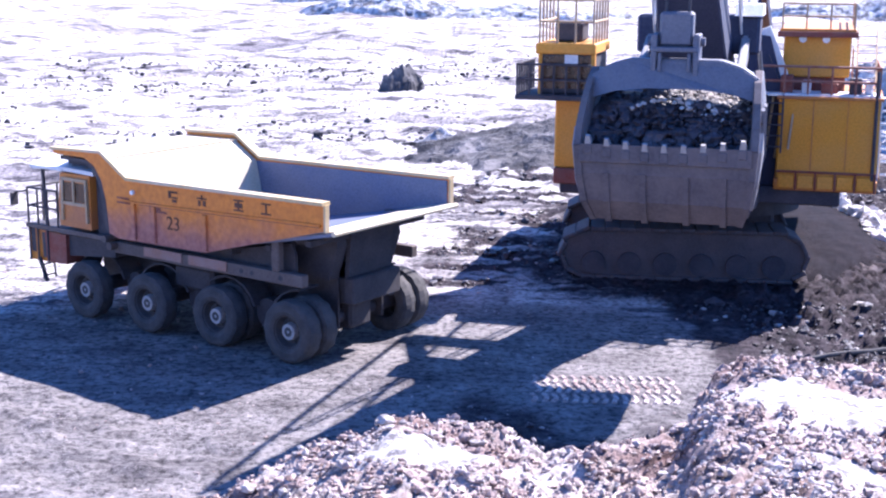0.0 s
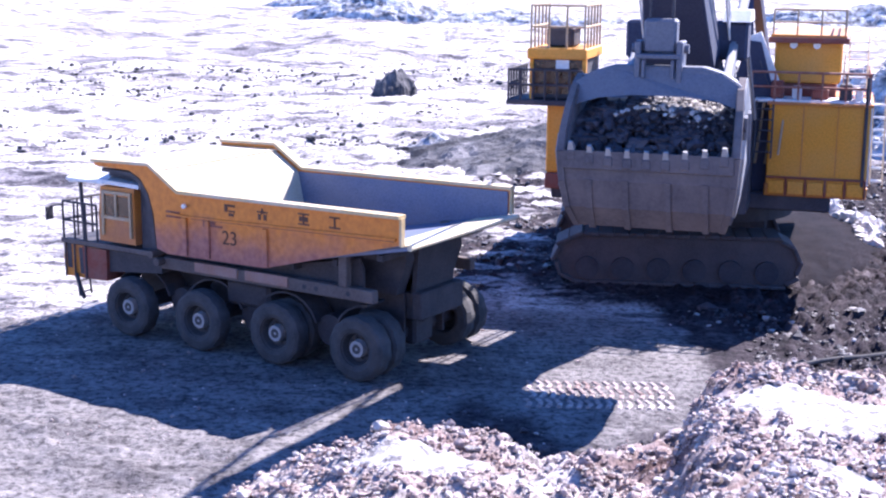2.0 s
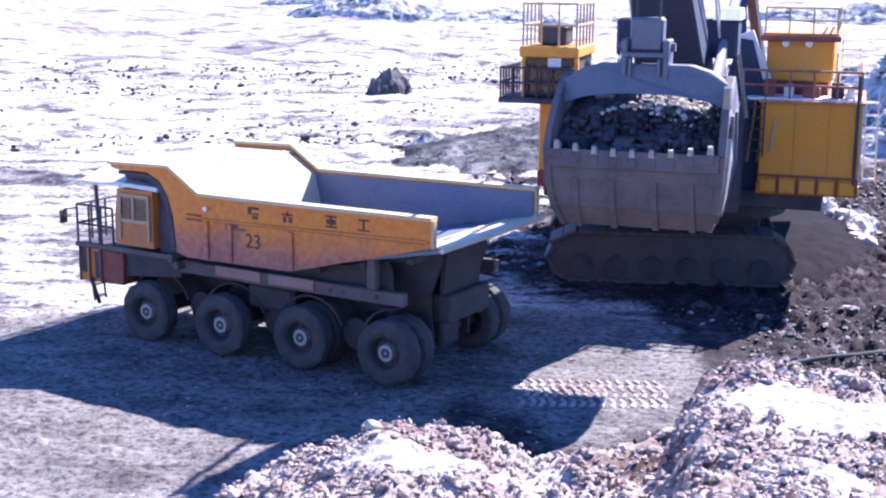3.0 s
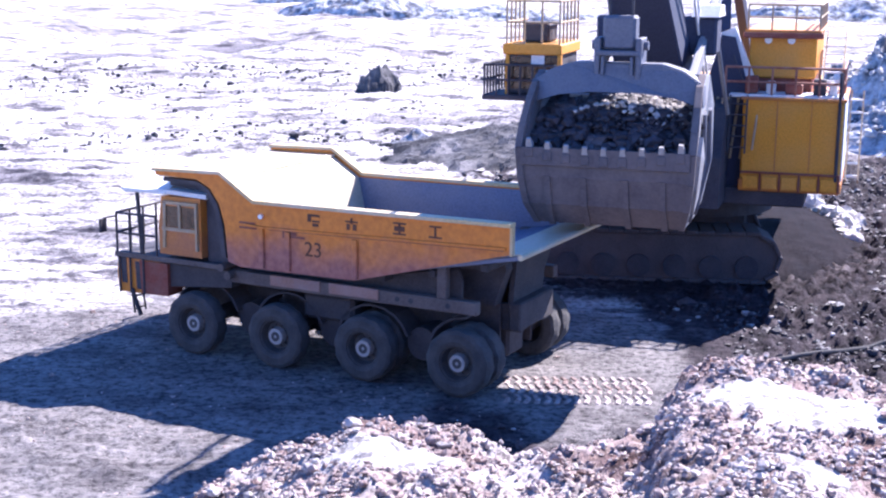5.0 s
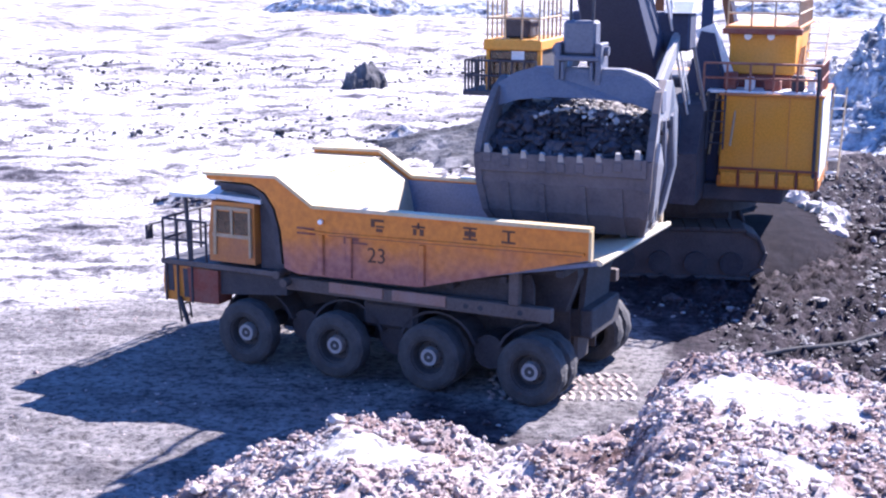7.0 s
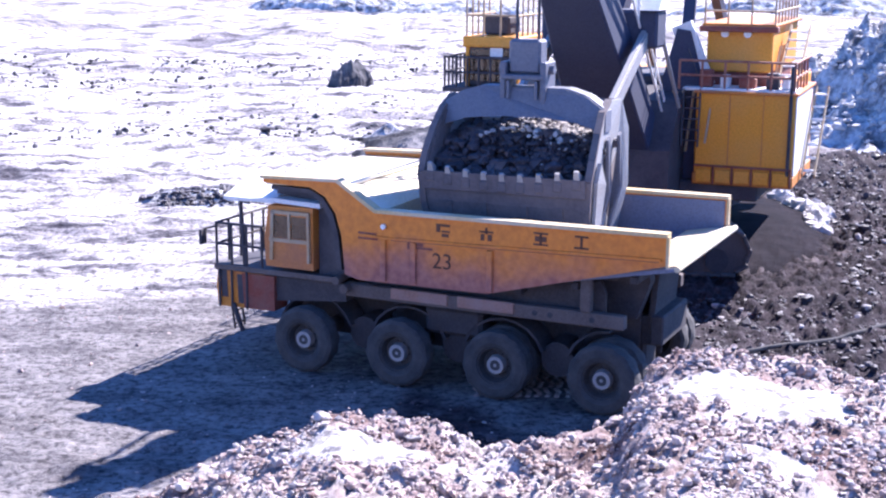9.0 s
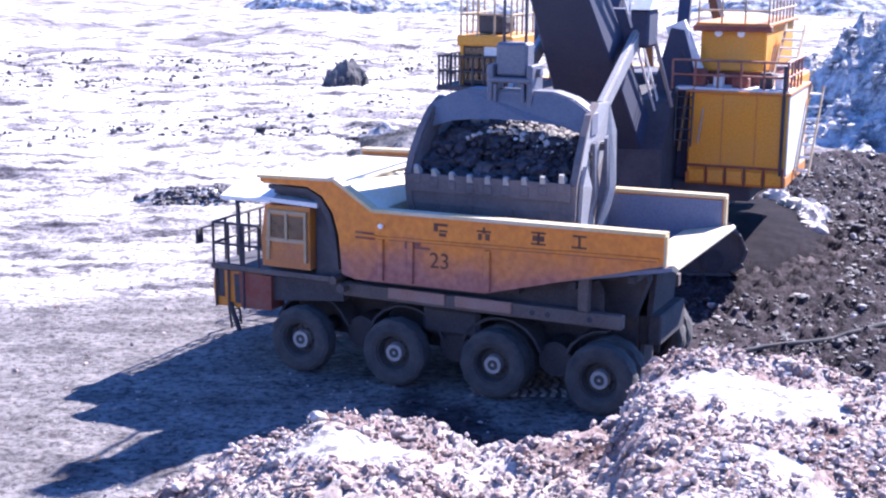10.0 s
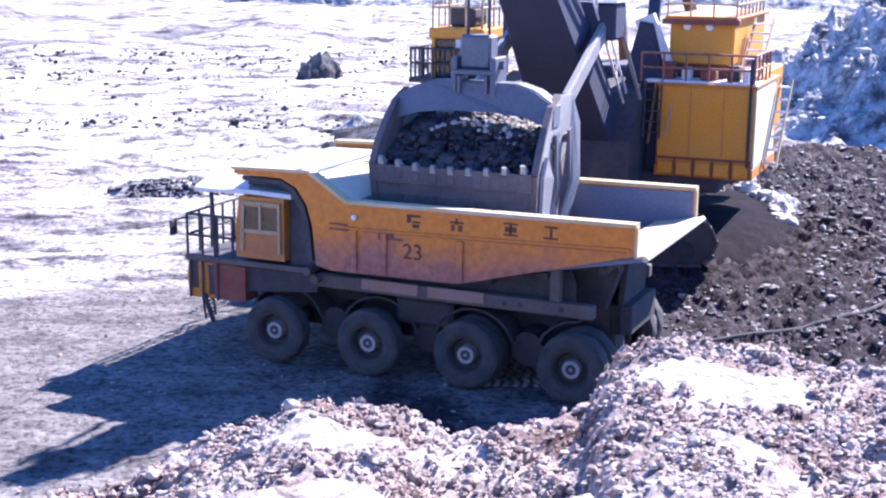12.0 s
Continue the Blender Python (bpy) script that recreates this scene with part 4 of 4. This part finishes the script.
    # pale rib: sunlight inside the mouth put into its colour
    part("back_rib", box(-1.1, 0.75, 0.45, 0.62, 2.42, 2.54, 0.02), M_BRIGHT, dip, "cross rib inside the mouth, paled for the sun")
    for s in (1, -1):
        part("bail_arm", box(s * 0.40 - 0.06, s * 0.40 + 0.06, -0.35, 0.3, 2.9, 3.7, 0.02), M_STEEL, dip)
        part("bail_lug", box(s * 0.28 - 0.03, s * 0.28 + 0.03, -0.4, -0.2, 3.0, 3.34, 0.01), M_STEEL, dip)
    part("bail_head", box(-0.32, 0.32, -0.25, 0.2, 3.47, 4.12, 0.05), M_STEEL, dip, "grey bail head")
    part("bail_crosspiece", box(-0.44, 0.44, -0.37, 0.24, 3.36, 3.46, 0.02), M_STEEL, dip)
    part("bail_pin", tube((-0.55, -0.05, 3.55), (0.55, -0.05, 3.55), 0.09, 12), M_STEEL, dip)
    for i in range(9):
        x = -1.44 + i * 0.36
        drop = 0.13 * abs(x / 1.44) ** 2 - 0.06
        b2 = bmesh.new()
        add_prism(b2, [(-0.05, 0.0), (-0.13, 0.02), (-0.20, 0.20), (-0.14, 0.22), (0.02, 0.10)], "x", x - 0.065, x + 0.065)
        for v in b2.verts:
            if v.co.z > 0.18:
                v.co.x = x + (v.co.x - x) * 0.6
        bmesh.ops.translate(b2, vec=(0, -1.32, 1.57 + drop), verts=b2.verts[:])
        part("tooth", b2, M_TOOTH, dip)
        part("tooth_socket", box(x - 0.09, x + 0.09, -1.48, -1.29, 1.42 + drop, 1.61 + drop, 0.02), M_LIP, dip)
    part("lip_band", barrel(prism([(-1.45, 1.34), (-1.38, 1.32), (-1.41, 1.68), (-1.47, 1.68)], "x", -1.56, 1.56)), M_LIP, dip)
    for x in (-1.1, -0.4, 0.4, 1.1):
        part("wear_strip", prism([(-1.38, 1.12), (-1.19, 0.54), (-0.78, 0.08), (-0.7, 0.12), (-1.12, 0.57), (-1.33, 1.12)], "x", x - 0.06, x + 0.06), M_LIP, dip)
    return dip


dipper = build_dipper()
bm = bmesh.new()
for sx in (1, -1):
    add_beam(bm, (sx * 1.05, 0.4, 0.0), (sx * 1.05, 7.6, 0.0), 0.18, 0.30)
    add_beam(bm, (sx * 1.05, 0.4, 0.17), (sx * 1.05, 7.6, 0.17), 0.10, 0.05)
add_box(bm, -1.2, 1.2, 7.3, 7.7, -0.25, 0.25, 0.03)
# handle gets the pale steel so that it looks sunlit
handle = part("dipper_handle", bm, M_BRIGHT, shovel, "twin-leg dipper handle paled for the sun on it")
ropes = []
for sx in (0.22, -0.22):
    ropes.append(part("hoist_rope", tube((sx, 0, 0), (sx, 0, 3.0), 0.03, 6), M_DARK, shovel, "hoist rope"))


def rock_mesh(name, rng, r, material, flat=0.75, sub=1):
    bm = bmesh.new()
    bmesh.ops.create_icosphere(bm, subdivisions=sub, radius=r)
    for v in bm.verts:
        v.co *= 1 + rng.uniform(-0.28, 0.28)
        v.co.z *= flat
    me = bpy.data.meshes.new(name)
    bm.to_mesh(me)
    bm.free()
    me.materials.append(material)
    return me


def stuff(name, places, rng, material, label, category, flat=0.7):
    """Many loose stones as one joined mesh. places: rows of x, y, z, radius."""
    ico = bmesh.new()
    bmesh.ops.create_icosphere(ico, subdivisions=1, radius=1)
    base = np.array([v.co[:] for v in ico.verts])
    faces = np.array([[v.index for v in f.verts] for f in ico.faces])
    ico.free()
    n = len(places)
    p = np.asarray(places)
    k = 1 + rng.uniform(-0.38, 0.38, (n, len(base), 1))
    st = rng.uniform(0.6, 1.35, (n, 1, 3)) * np.array([1, 1, flat])
    a = rng.uniform(0, 2 * math.pi, n)
    v = base[None] * k * st * p[:, 3][:, None, None]
    c, s = np.cos(a)[:, None], np.sin(a)[:, None]
    v = np.stack([v[..., 0] * c - v[..., 1] * s, v[..., 0] * s + v[..., 1] * c, v[..., 2]], -1) + p[:, None, :3]
    f = faces[None] + (np.arange(n) * len(base))[:, None, None]
    me = bpy.data.meshes.new(name)
    me.from_pydata(v.reshape(-1, 3).tolist(), [], f.reshape(-1, 3).tolist())
    me.materials.append(material)
    return tagged(new(name, me), label, category, kind="stuff")


def load_top(x, y):
    return 1.52 + 0.98 * (1 - (x / 3.4) ** 2) * float(np.interp(y, [-1.25, -0.9, -0.4, 0.4, 1.15], [0.04, 0.42, 0.86, 1.06, 0.9]))


rng = np.random.default_rng(11)
rows = []
for _ in range(4200):
    x, y = rng.uniform(-1.55, 1.55), rng.uniform(-1.24, 1.15)
    rows.append((x, y, load_top(x, y) * rng.uniform(0.88, 1.0), rng.choice([0.035, 0.06, 0.1, 0.17], p=[0.5, 0.32, 0.14, 0.04])))
pale_rows = []
for _ in range(260):
    x, y = rng.normal(0.8, 0.36), rng.normal(0.05, 0.3)
    if abs(x) < 1.45 and -1.0 < y < 0.8:
        pale_rows.append((x, y, load_top(x, y) + 0.02, rng.choice([0.025, 0.045, 0.07])))
for _ in range(26):
    x = rng.uniform(-0.75, 0.2)
    pale_rows.append((x, -0.55 + 0.4 * (x + 0.75) + rng.normal(0, 0.08), load_top(x, -0.5 + 0.4 * (x + 0.75)) + 0.05, rng.choice([0.03, 0.05])))
load = stuff("rock_load", rows, rng, M_COAL, "broken dark rock heaped in the dipper", "rock")
pale_load = stuff("load_stones", pale_rows, rng, M_PALE, "pale stones on the heaped load in the dipper", "rock")


# ---------------- rubble, stones and far banks ----------------
def lay(n, seed, xr, yr, sizes, probs, keep=None, sink=0.3):
    """Stones strewn on the ground: rows of x, y, z, radius."""
    g = np.random.default_rng(seed)
    x, y = g.uniform(*xr, n), g.uniform(*yr, n)
    ok = np.ones(n, bool) if keep is None else keep(x, y, g)
    x, y = x[ok], y[ok]
    r = g.choice(sizes, len(x), p=probs) * g.uniform(0.7, 1.3, len(x))
    return np.stack([x, y, ground_height(x, y) + r * (0.5 - sink) * 0.6, r], -1)


def on_bank(x, y, g):
    rr, az = np.hypot(x, y), np.degrees(np.arctan2(x, y))
    cr = np.interp(az, [q[0] for q in CREST], [q[2] for q in CREST])
    clump = waves(x, y, 41, 1.6, 3) + g.uniform(-0.5, 0.5, len(x))
    return (np.abs(az) < 24) & (rr > 9.5) & (rr < cr + 2.2) & (clump > -0.25) & (ground_height(x, y) > 0.25) & (scraped(x, y) < g.uniform(0.2, 0.8, len(x)))


def on_dig(x, y, g):
    return (dig_mask(x, y) > g.uniform(0.35, 0.9, len(x))) & ((x > 5.3) | (np.abs(y - 27.5) > 3.0)) & ~((np.hypot((x - 8.9) / 2.6, (y - 40.6) / 6.0) < 1)) & ~((np.abs(x - SHOVEL.x) < 4.2) & (np.abs(y - SHOVEL.y) < 5.2))


def banded(x, y, g):
    d = np.hypot(x, y)
    band = np.exp(-((d - 67) / 5) ** 2) + 0.9 * np.exp(-((d - 96) / 11) ** 2) + 0.05
    return g.uniform(0, 1, len(x)) < band * (0.08 + 0.92 * (waves(x, y, 45, 14) + 0.5 * waves(x, y, 46, 4) > 0.12))


rng = np.random.default_rng(5)
stuff("bank_rubble", lay(66000, 1, (-7, 8), (9, 19.5), [0.016, 0.026, 0.04, 0.06], [0.40, 0.38, 0.19, 0.03], on_bank), rng, M_RUBBLE, "reddish-brown rubble and clods heaped on the bank", "rubble", 0.75)
stuff("bank_stones", lay(16000, 2, (-7, 8), (9, 19.5), [0.018, 0.034, 0.055], [0.6, 0.33, 0.07], on_bank), rng, M_PALE, "pale broken stones on the bank", "stones", 0.7)
stuff("dig_rubble", lay(22000, 3, (-2, 22), (20, 62), [0.03, 0.055, 0.09, 0.15], [0.45, 0.36, 0.16, 0.03], on_dig), rng, M_COAL, "dark broken rock strewn over the digging side", "rubble", 0.7)
stuff("dig_stones", lay(3600, 4, (-2, 22), (20, 62), [0.03, 0.06, 0.11], [0.6, 0.33, 0.07], on_dig), rng, M_PALE, "pale stones among the dark rock", "stones", 0.7)
stuff("floor_gravel", lay(3500, 6, (-14, 4), (18, 46), [0.015, 0.028, 0.05], [0.66, 0.28, 0.06], lambda x, y, g: (waves(x, y, 47, 4) > 0.0) & (ground_height(x, y) < 0.3)), rng, M_RUBBLE, "fine gravel strewn on the pit floor", "gravel", 0.6)
stuff("far_stones", lay(34000, 7, (-35, 45), (48, 125), [0.05, 0.08, 0.13, 0.2], [0.5, 0.34, 0.14, 0.02], banded), rng, M_GREYFLAT, "loose boulders on the far pit floor", "stones", 0.8)


def clods():
    """The larger lumps on the bank's shoulder, each a stone of its own."""
    g = np.random.default_rng(91)
    n = 0
    while n < 70:
        az, back = g.uniform(-15, 19), g.uniform(-2.6, 0.5)
        rr = float(np.interp(az, [q[0] for q in CREST], [q[2] for q in CREST])) + back
        x, y = rr * math.sin(radians(az)), rr * math.cos(radians(az))
        z = float(ground_height(x, y))
        if z < 0.6 or float(scraped(np.array([x]), np.array([y]))[0]) > 0.4:
            continue
        r = g.choice([0.06, 0.085, 0.115], p=[0.55, 0.33, 0.12]) * g.uniform(0.8, 1.2)
        me = rock_mesh("clod", g, r, M_RUBBLE if n % 3 else M_PALE, g.uniform(0.5, 0.8), 2)
        ob = tagged(new("clod", me), "pale broken stone lying on the rubble bank" if n % 3 == 0 else "reddish clod of earth lying on the rubble bank", "stone", "clods on the bank")
        ob.matrix_basis = Matrix.Translation((x, y, z + r * 0.12)) @ Matrix.Rotation(g.uniform(0, 6.28), 4, "Z")
        n += 1


clods()


def berm(x, y, g):
    """Stones along the short ridge beside the crawler."""
    return np.abs(x - 11.2 + 0.25 * np.sin(y * 1.3)) < 0.42 - 0.1 * np.abs(y - 43)


stuff("berm_stones", lay(5200, 8, (10.3, 12.1), (39.6, 46.4), [0.06, 0.11, 0.2], [0.5, 0.35, 0.15], berm, -0.9), rng, M_CHALK, "ridge of pale stones beside the crawler", "stones", 0.8)
prints = bmesh.new()
g = np.random.default_rng(19)
for y0, dy in ((24.35, 0.0), (24.95, 0.09), (25.5, 0.03)):
    for i in range(15):
        x0 = 0.5 + i * 0.19 + dy
        for h in (0, 1):
            m = Matrix.Translation((x0 + g.uniform(-0.02, 0.02), y0 + h * 0.27 + 0.12, g.uniform(-0.012, 0.004))) @ Matrix.Rotation(radians(g.uniform(8, 24) * (1 if h else -1)), 4, "Z")
            add_box(prints, -0.05, 0.05, -0.125, 0.125, -0.02, 0.032, 0.02, m)
tagged(part("tyre_prints", prints, M_RUBBLE), "tyre tread ridges pressed into the pit floor", "tyre prints", kind="stuff")


def heap(name, x, y, rx, ry, h, seed, material, label, category, power=1.0, n=70, turn=0.0, rough=0.16, level=None):
    """A tipped heap with an uneven outline and a rough skin."""
    us = np.linspace(-1.15, 1.15, n)
    gu, gv = np.meshgrid(us, us)
    d = np.hypot(gu, gv) * (1 + 0.16 * waves(gu * 4, gv * 4, seed, 3.0))
    up = np.clip(1 - d, 0, 1) ** power
    ct, st = math.cos(radians(turn)), math.sin(radians(turn))
    px, py = x + gu * rx * ct - gv * ry * st, y + gu * rx * st + gv * ry * ct
    z = (ground_height(px, py) if level is None else level) - 0.25 + h * up + waves(px, py, seed + 1, 2.4, 5) * rough * h * np.minimum(up * 4, 1) * 0.6
    i = np.arange(n * n).reshape(n, n)
    quads = np.stack([i[:-1, :-1], i[:-1, 1:], i[1:, 1:], i[1:, :-1]], -1).reshape(-1, 4)
    me = bpy.data.meshes.new(name)
    me.from_pydata(np.stack([px, py, z], -1).reshape(-1, 3).tolist(), [], quads.tolist())
    me.materials.append(material)
    return tagged(new(name, me), label, category)


big = heap("spoil_mound", 28.5, 66.0, 14.5, 15.0, 10.5, 3, M_BLUEROCK, "tall grey spoil heap with coarse broken stones behind the shovel", "spoil heap", 1.0, 110)
g = np.random.default_rng(77)
vs = np.array([v.co[:] for v in big.data.vertices])
vs = vs[vs[:, 2] > 0.3]
pick = vs[g.integers(0, len(vs), 14000)] + g.uniform(-0.12, 0.12, (14000, 3)) * np.array([1, 1, 0.2])
stuff("heap_stones", np.c_[pick, g.choice([0.05, 0.09, 0.14, 0.22], 14000, p=[0.4, 0.36, 0.2, 0.04])], rng, M_CHALK, "coarse pale stones over the tall spoil heap", "stones", 0.8)
heap("low_mound", 2.2, 58.0, 7.5, 6.5, 1.3, 5, M_GREYFLAT, "low flat grey heap on the pit floor", "spoil heap", 0.7, 80)
heap("low_mound", 9.0, 66.0, 9.0, 5.0, 1.4, 15, M_GREYFLAT, "low flat grey heap beyond the shovel", "spoil heap", 0.7, 70)
heap("boulder", -6.7, 86.0, 1.55, 1.3, 2.1, 7, M_GREYFLAT, "dark pointed boulder standing alone", "boulder", 0.55, 22, 25, 0.75)
dark = heap("gravel_mound", -8.4, 45.0, 2.9, 2.0, 0.6, 29, M_BLUEROCK, "low heap of dark gravel on the pit floor", "gravel heap", 0.7, 50)
vs = np.array([v.co[:] for v in dark.data.vertices])
vs = vs[vs[:, 2] > ground_height(vs[:, 0], vs[:, 1]) + 0.02]
pick = vs[g.integers(0, len(vs), 420)] + g.uniform(-0.08, 0.08, (420, 3)) * np.array([1, 1, 0.3])
stuff("heap_gravel", np.c_[pick, g.choice([0.05, 0.09, 0.13], 420)], rng, M_COAL, "dark gravel on the low heap", "gravel", 0.8)
heap("small_mound", -3.0, 60.5, 1.6, 1.3, 1.0, 9, M_BLUEROCK, "small grey mound beside the low heap", "spoil heap", 0.9, 40)
for k, (x, y, rx, ry, h) in enumerate(((-18.0, 205.0, 14.0, 5.0, 4.2), (1.0, 190.0, 18.0, 4.0, 2.2), (55.0, 200.0, 26.0, 5.0, 3.4), (-30, 262, 16, 5, 4.0))):
    heap("far_bank", x, y, rx, ry, h, 51 + k, M_BLUEROCK, "distant grey bank of tipped spoil", "spoil bank", 0.8, 60, 4, 0.08)

# added dark mound standing in for shade on coal-dark ground
heap("shaded_ground_mound", 8.9, 40.6, 6.2, 2.7, 0.62, 33, M_SHADECOAL, "smooth dark mound for shaded coal-dark ground behind the crawlers", "coal spill", 0.45, 90, 76, 0.04, 0.1)

# trailing power cable of the shovel, lying on the pit floor
way = [(5.9, 27.2), (6.4, 27.45), (7.7, 28.1), (9.0, 28.9), (10.4, 30.0), (12.2, 32.2), (13.2, 35.5), (13.0, 39.5), (11.0, 42.8), (7.5, 43.6)]
fine_way = []
for (x0, y0), (x1, y1) in zip(way, way[1:]):
    n = max(2, round(math.hypot(x1 - x0, y1 - y0) / 0.3))
    fine_way += [(x0 + (x1 - x0) * i / n, y0 + (y1 - y0) * i / n) for i in range(n)]
zs = ground_height(np.array([p[0] for p in fine_way]), np.array([p[1] for p in fine_way]))
zs = np.convolve(np.pad(zs, 2, mode="edge"), np.ones(5) / 5, mode="valid") + 0.07
bm = bmesh.new()
for i in range(len(fine_way) - 1):
    add_tube(bm, (*fine_way[i], zs[i]), (*fine_way[i + 1], zs[i + 1]), 0.055, 8)
tagged(part("power_cable", bm, M_TYRE), "thick black power cable trailing over the broken rock", "cable")

# ---------------- motion tables ----------------
TRUCK = [(0.0, -3.41, 28.14, 146.7), (0.5, -3.08, 27.97, 147.4), (1.0, -2.69, 27.74, 148.1), (1.5, -2.29, 27.56, 148.8), (2.0, -1.89, 27.42, 149.7),
         (2.5, -1.50, 27.29, 150.5), (3.0, -1.19, 27.12, 151.0), (4.0, -0.40, 26.77, 152.4), (5.0, 0.43, 26.41, 153.8), (5.5, 0.85, 26.21, 154.6), (6.0, 1.22, 26.07, 154.9),
         (6.5, 1.65, 25.92, 154.9), (7.2, 2.16, 25.66, 155.3), (8.0, 2.82, 25.38, 155.3), (8.7, 3.38, 25.15, 155.1), (9.0, 3.54, 25.09, 155.1), (9.4, 3.57, 25.08, 155.1), (12.0, 3.57, 25.08, 155.1)]
# swing (degrees), reach and height of the dipper's bottom
SWING = [(0.0, 13.2, 10.9, 3.05), (1.5, 13.9, 10.92, 3.03), (3.0, 14.8, 10.95, 3.02), (5.0, 15.8, 11.05, 3.0), (5.5, 16.2, 11.1, 2.99), (6.5, 17.2, 11.25, 2.90), (7.2, 18.1, 11.4, 2.80),
         (8.0, 19.6, 11.6, 2.62), (9.0, 21.0, 11.78, 2.44), (9.5, 21.4, 11.8, 2.38), (10.5, 22.2, 11.8, 2.36), (12.0, 22.7, 11.8, 2.36)]


def at(table, t):
    ts = [r[0] for r in table]
    return [float(np.interp(t, ts, [r[k] for r in table])) for k in range(1, len(table[0]))]


def motions():
    rows = [(t, Matrix.Translation((x, y, 0.0)) @ Matrix.Rotation(radians(h), 4, "Z")) for t, x, y, h in TRUCK]
    walk(truck, rows)
    times = [i * 0.25 for i in range(49)]
    roll, prev, angles = 0.0, None, []
    for t in times:
        x, y, h = at(TRUCK, t)
        if prev:
            roll -= math.hypot(x - prev[0], y - prev[1]) / 0.665
        prev = (x, y)
        angles.append(roll)
    for w in truck_wheels:
        p = w.location.copy()
        walk(w, [(t, Matrix.Translation(p) @ Matrix.Rotation(a, 4, "Y")) for t, a in zip(times, angles)])
    up_rows, dip_rows, load_rows, handle_rows, rope_rows = [], [], [], [], [[], []]
    for t, a, reach, z in SWING:
        turn = Matrix.Rotation(-radians(a), 4, "Z")
        up_rows.append((t, turn))
        d = turn @ Matrix.Translation((0, -reach, z))
        dip_rows.append((t, d))
        load_rows.append((t, Matrix.Translation(SHOVEL) @ d))
        # the handle runs from the dipper's back over the saddle
        p0, p1 = Vector((0, -reach + 0.9, z + 1.9)), Vector((0, -6.3, 6.5))
        v = p1 - p0
        handle_rows.append((t, turn @ Matrix.Translation(p0) @ Matrix.Rotation(math.atan2(v.z, v.y), 4, "X")))
        for k in (0, 1):
            rope_rows[k].append((t, d @ Matrix.Translation((0, -0.05, 4.1))))
    walk(shovel_upper, up_rows)
    walk(dipper, dip_rows)
    walk(handle, handle_rows)
    walk(load, load_rows)
    walk(pale_load, load_rows)
    for k in (0, 1):
        walk(ropes[k], rope_rows[k])


motions()
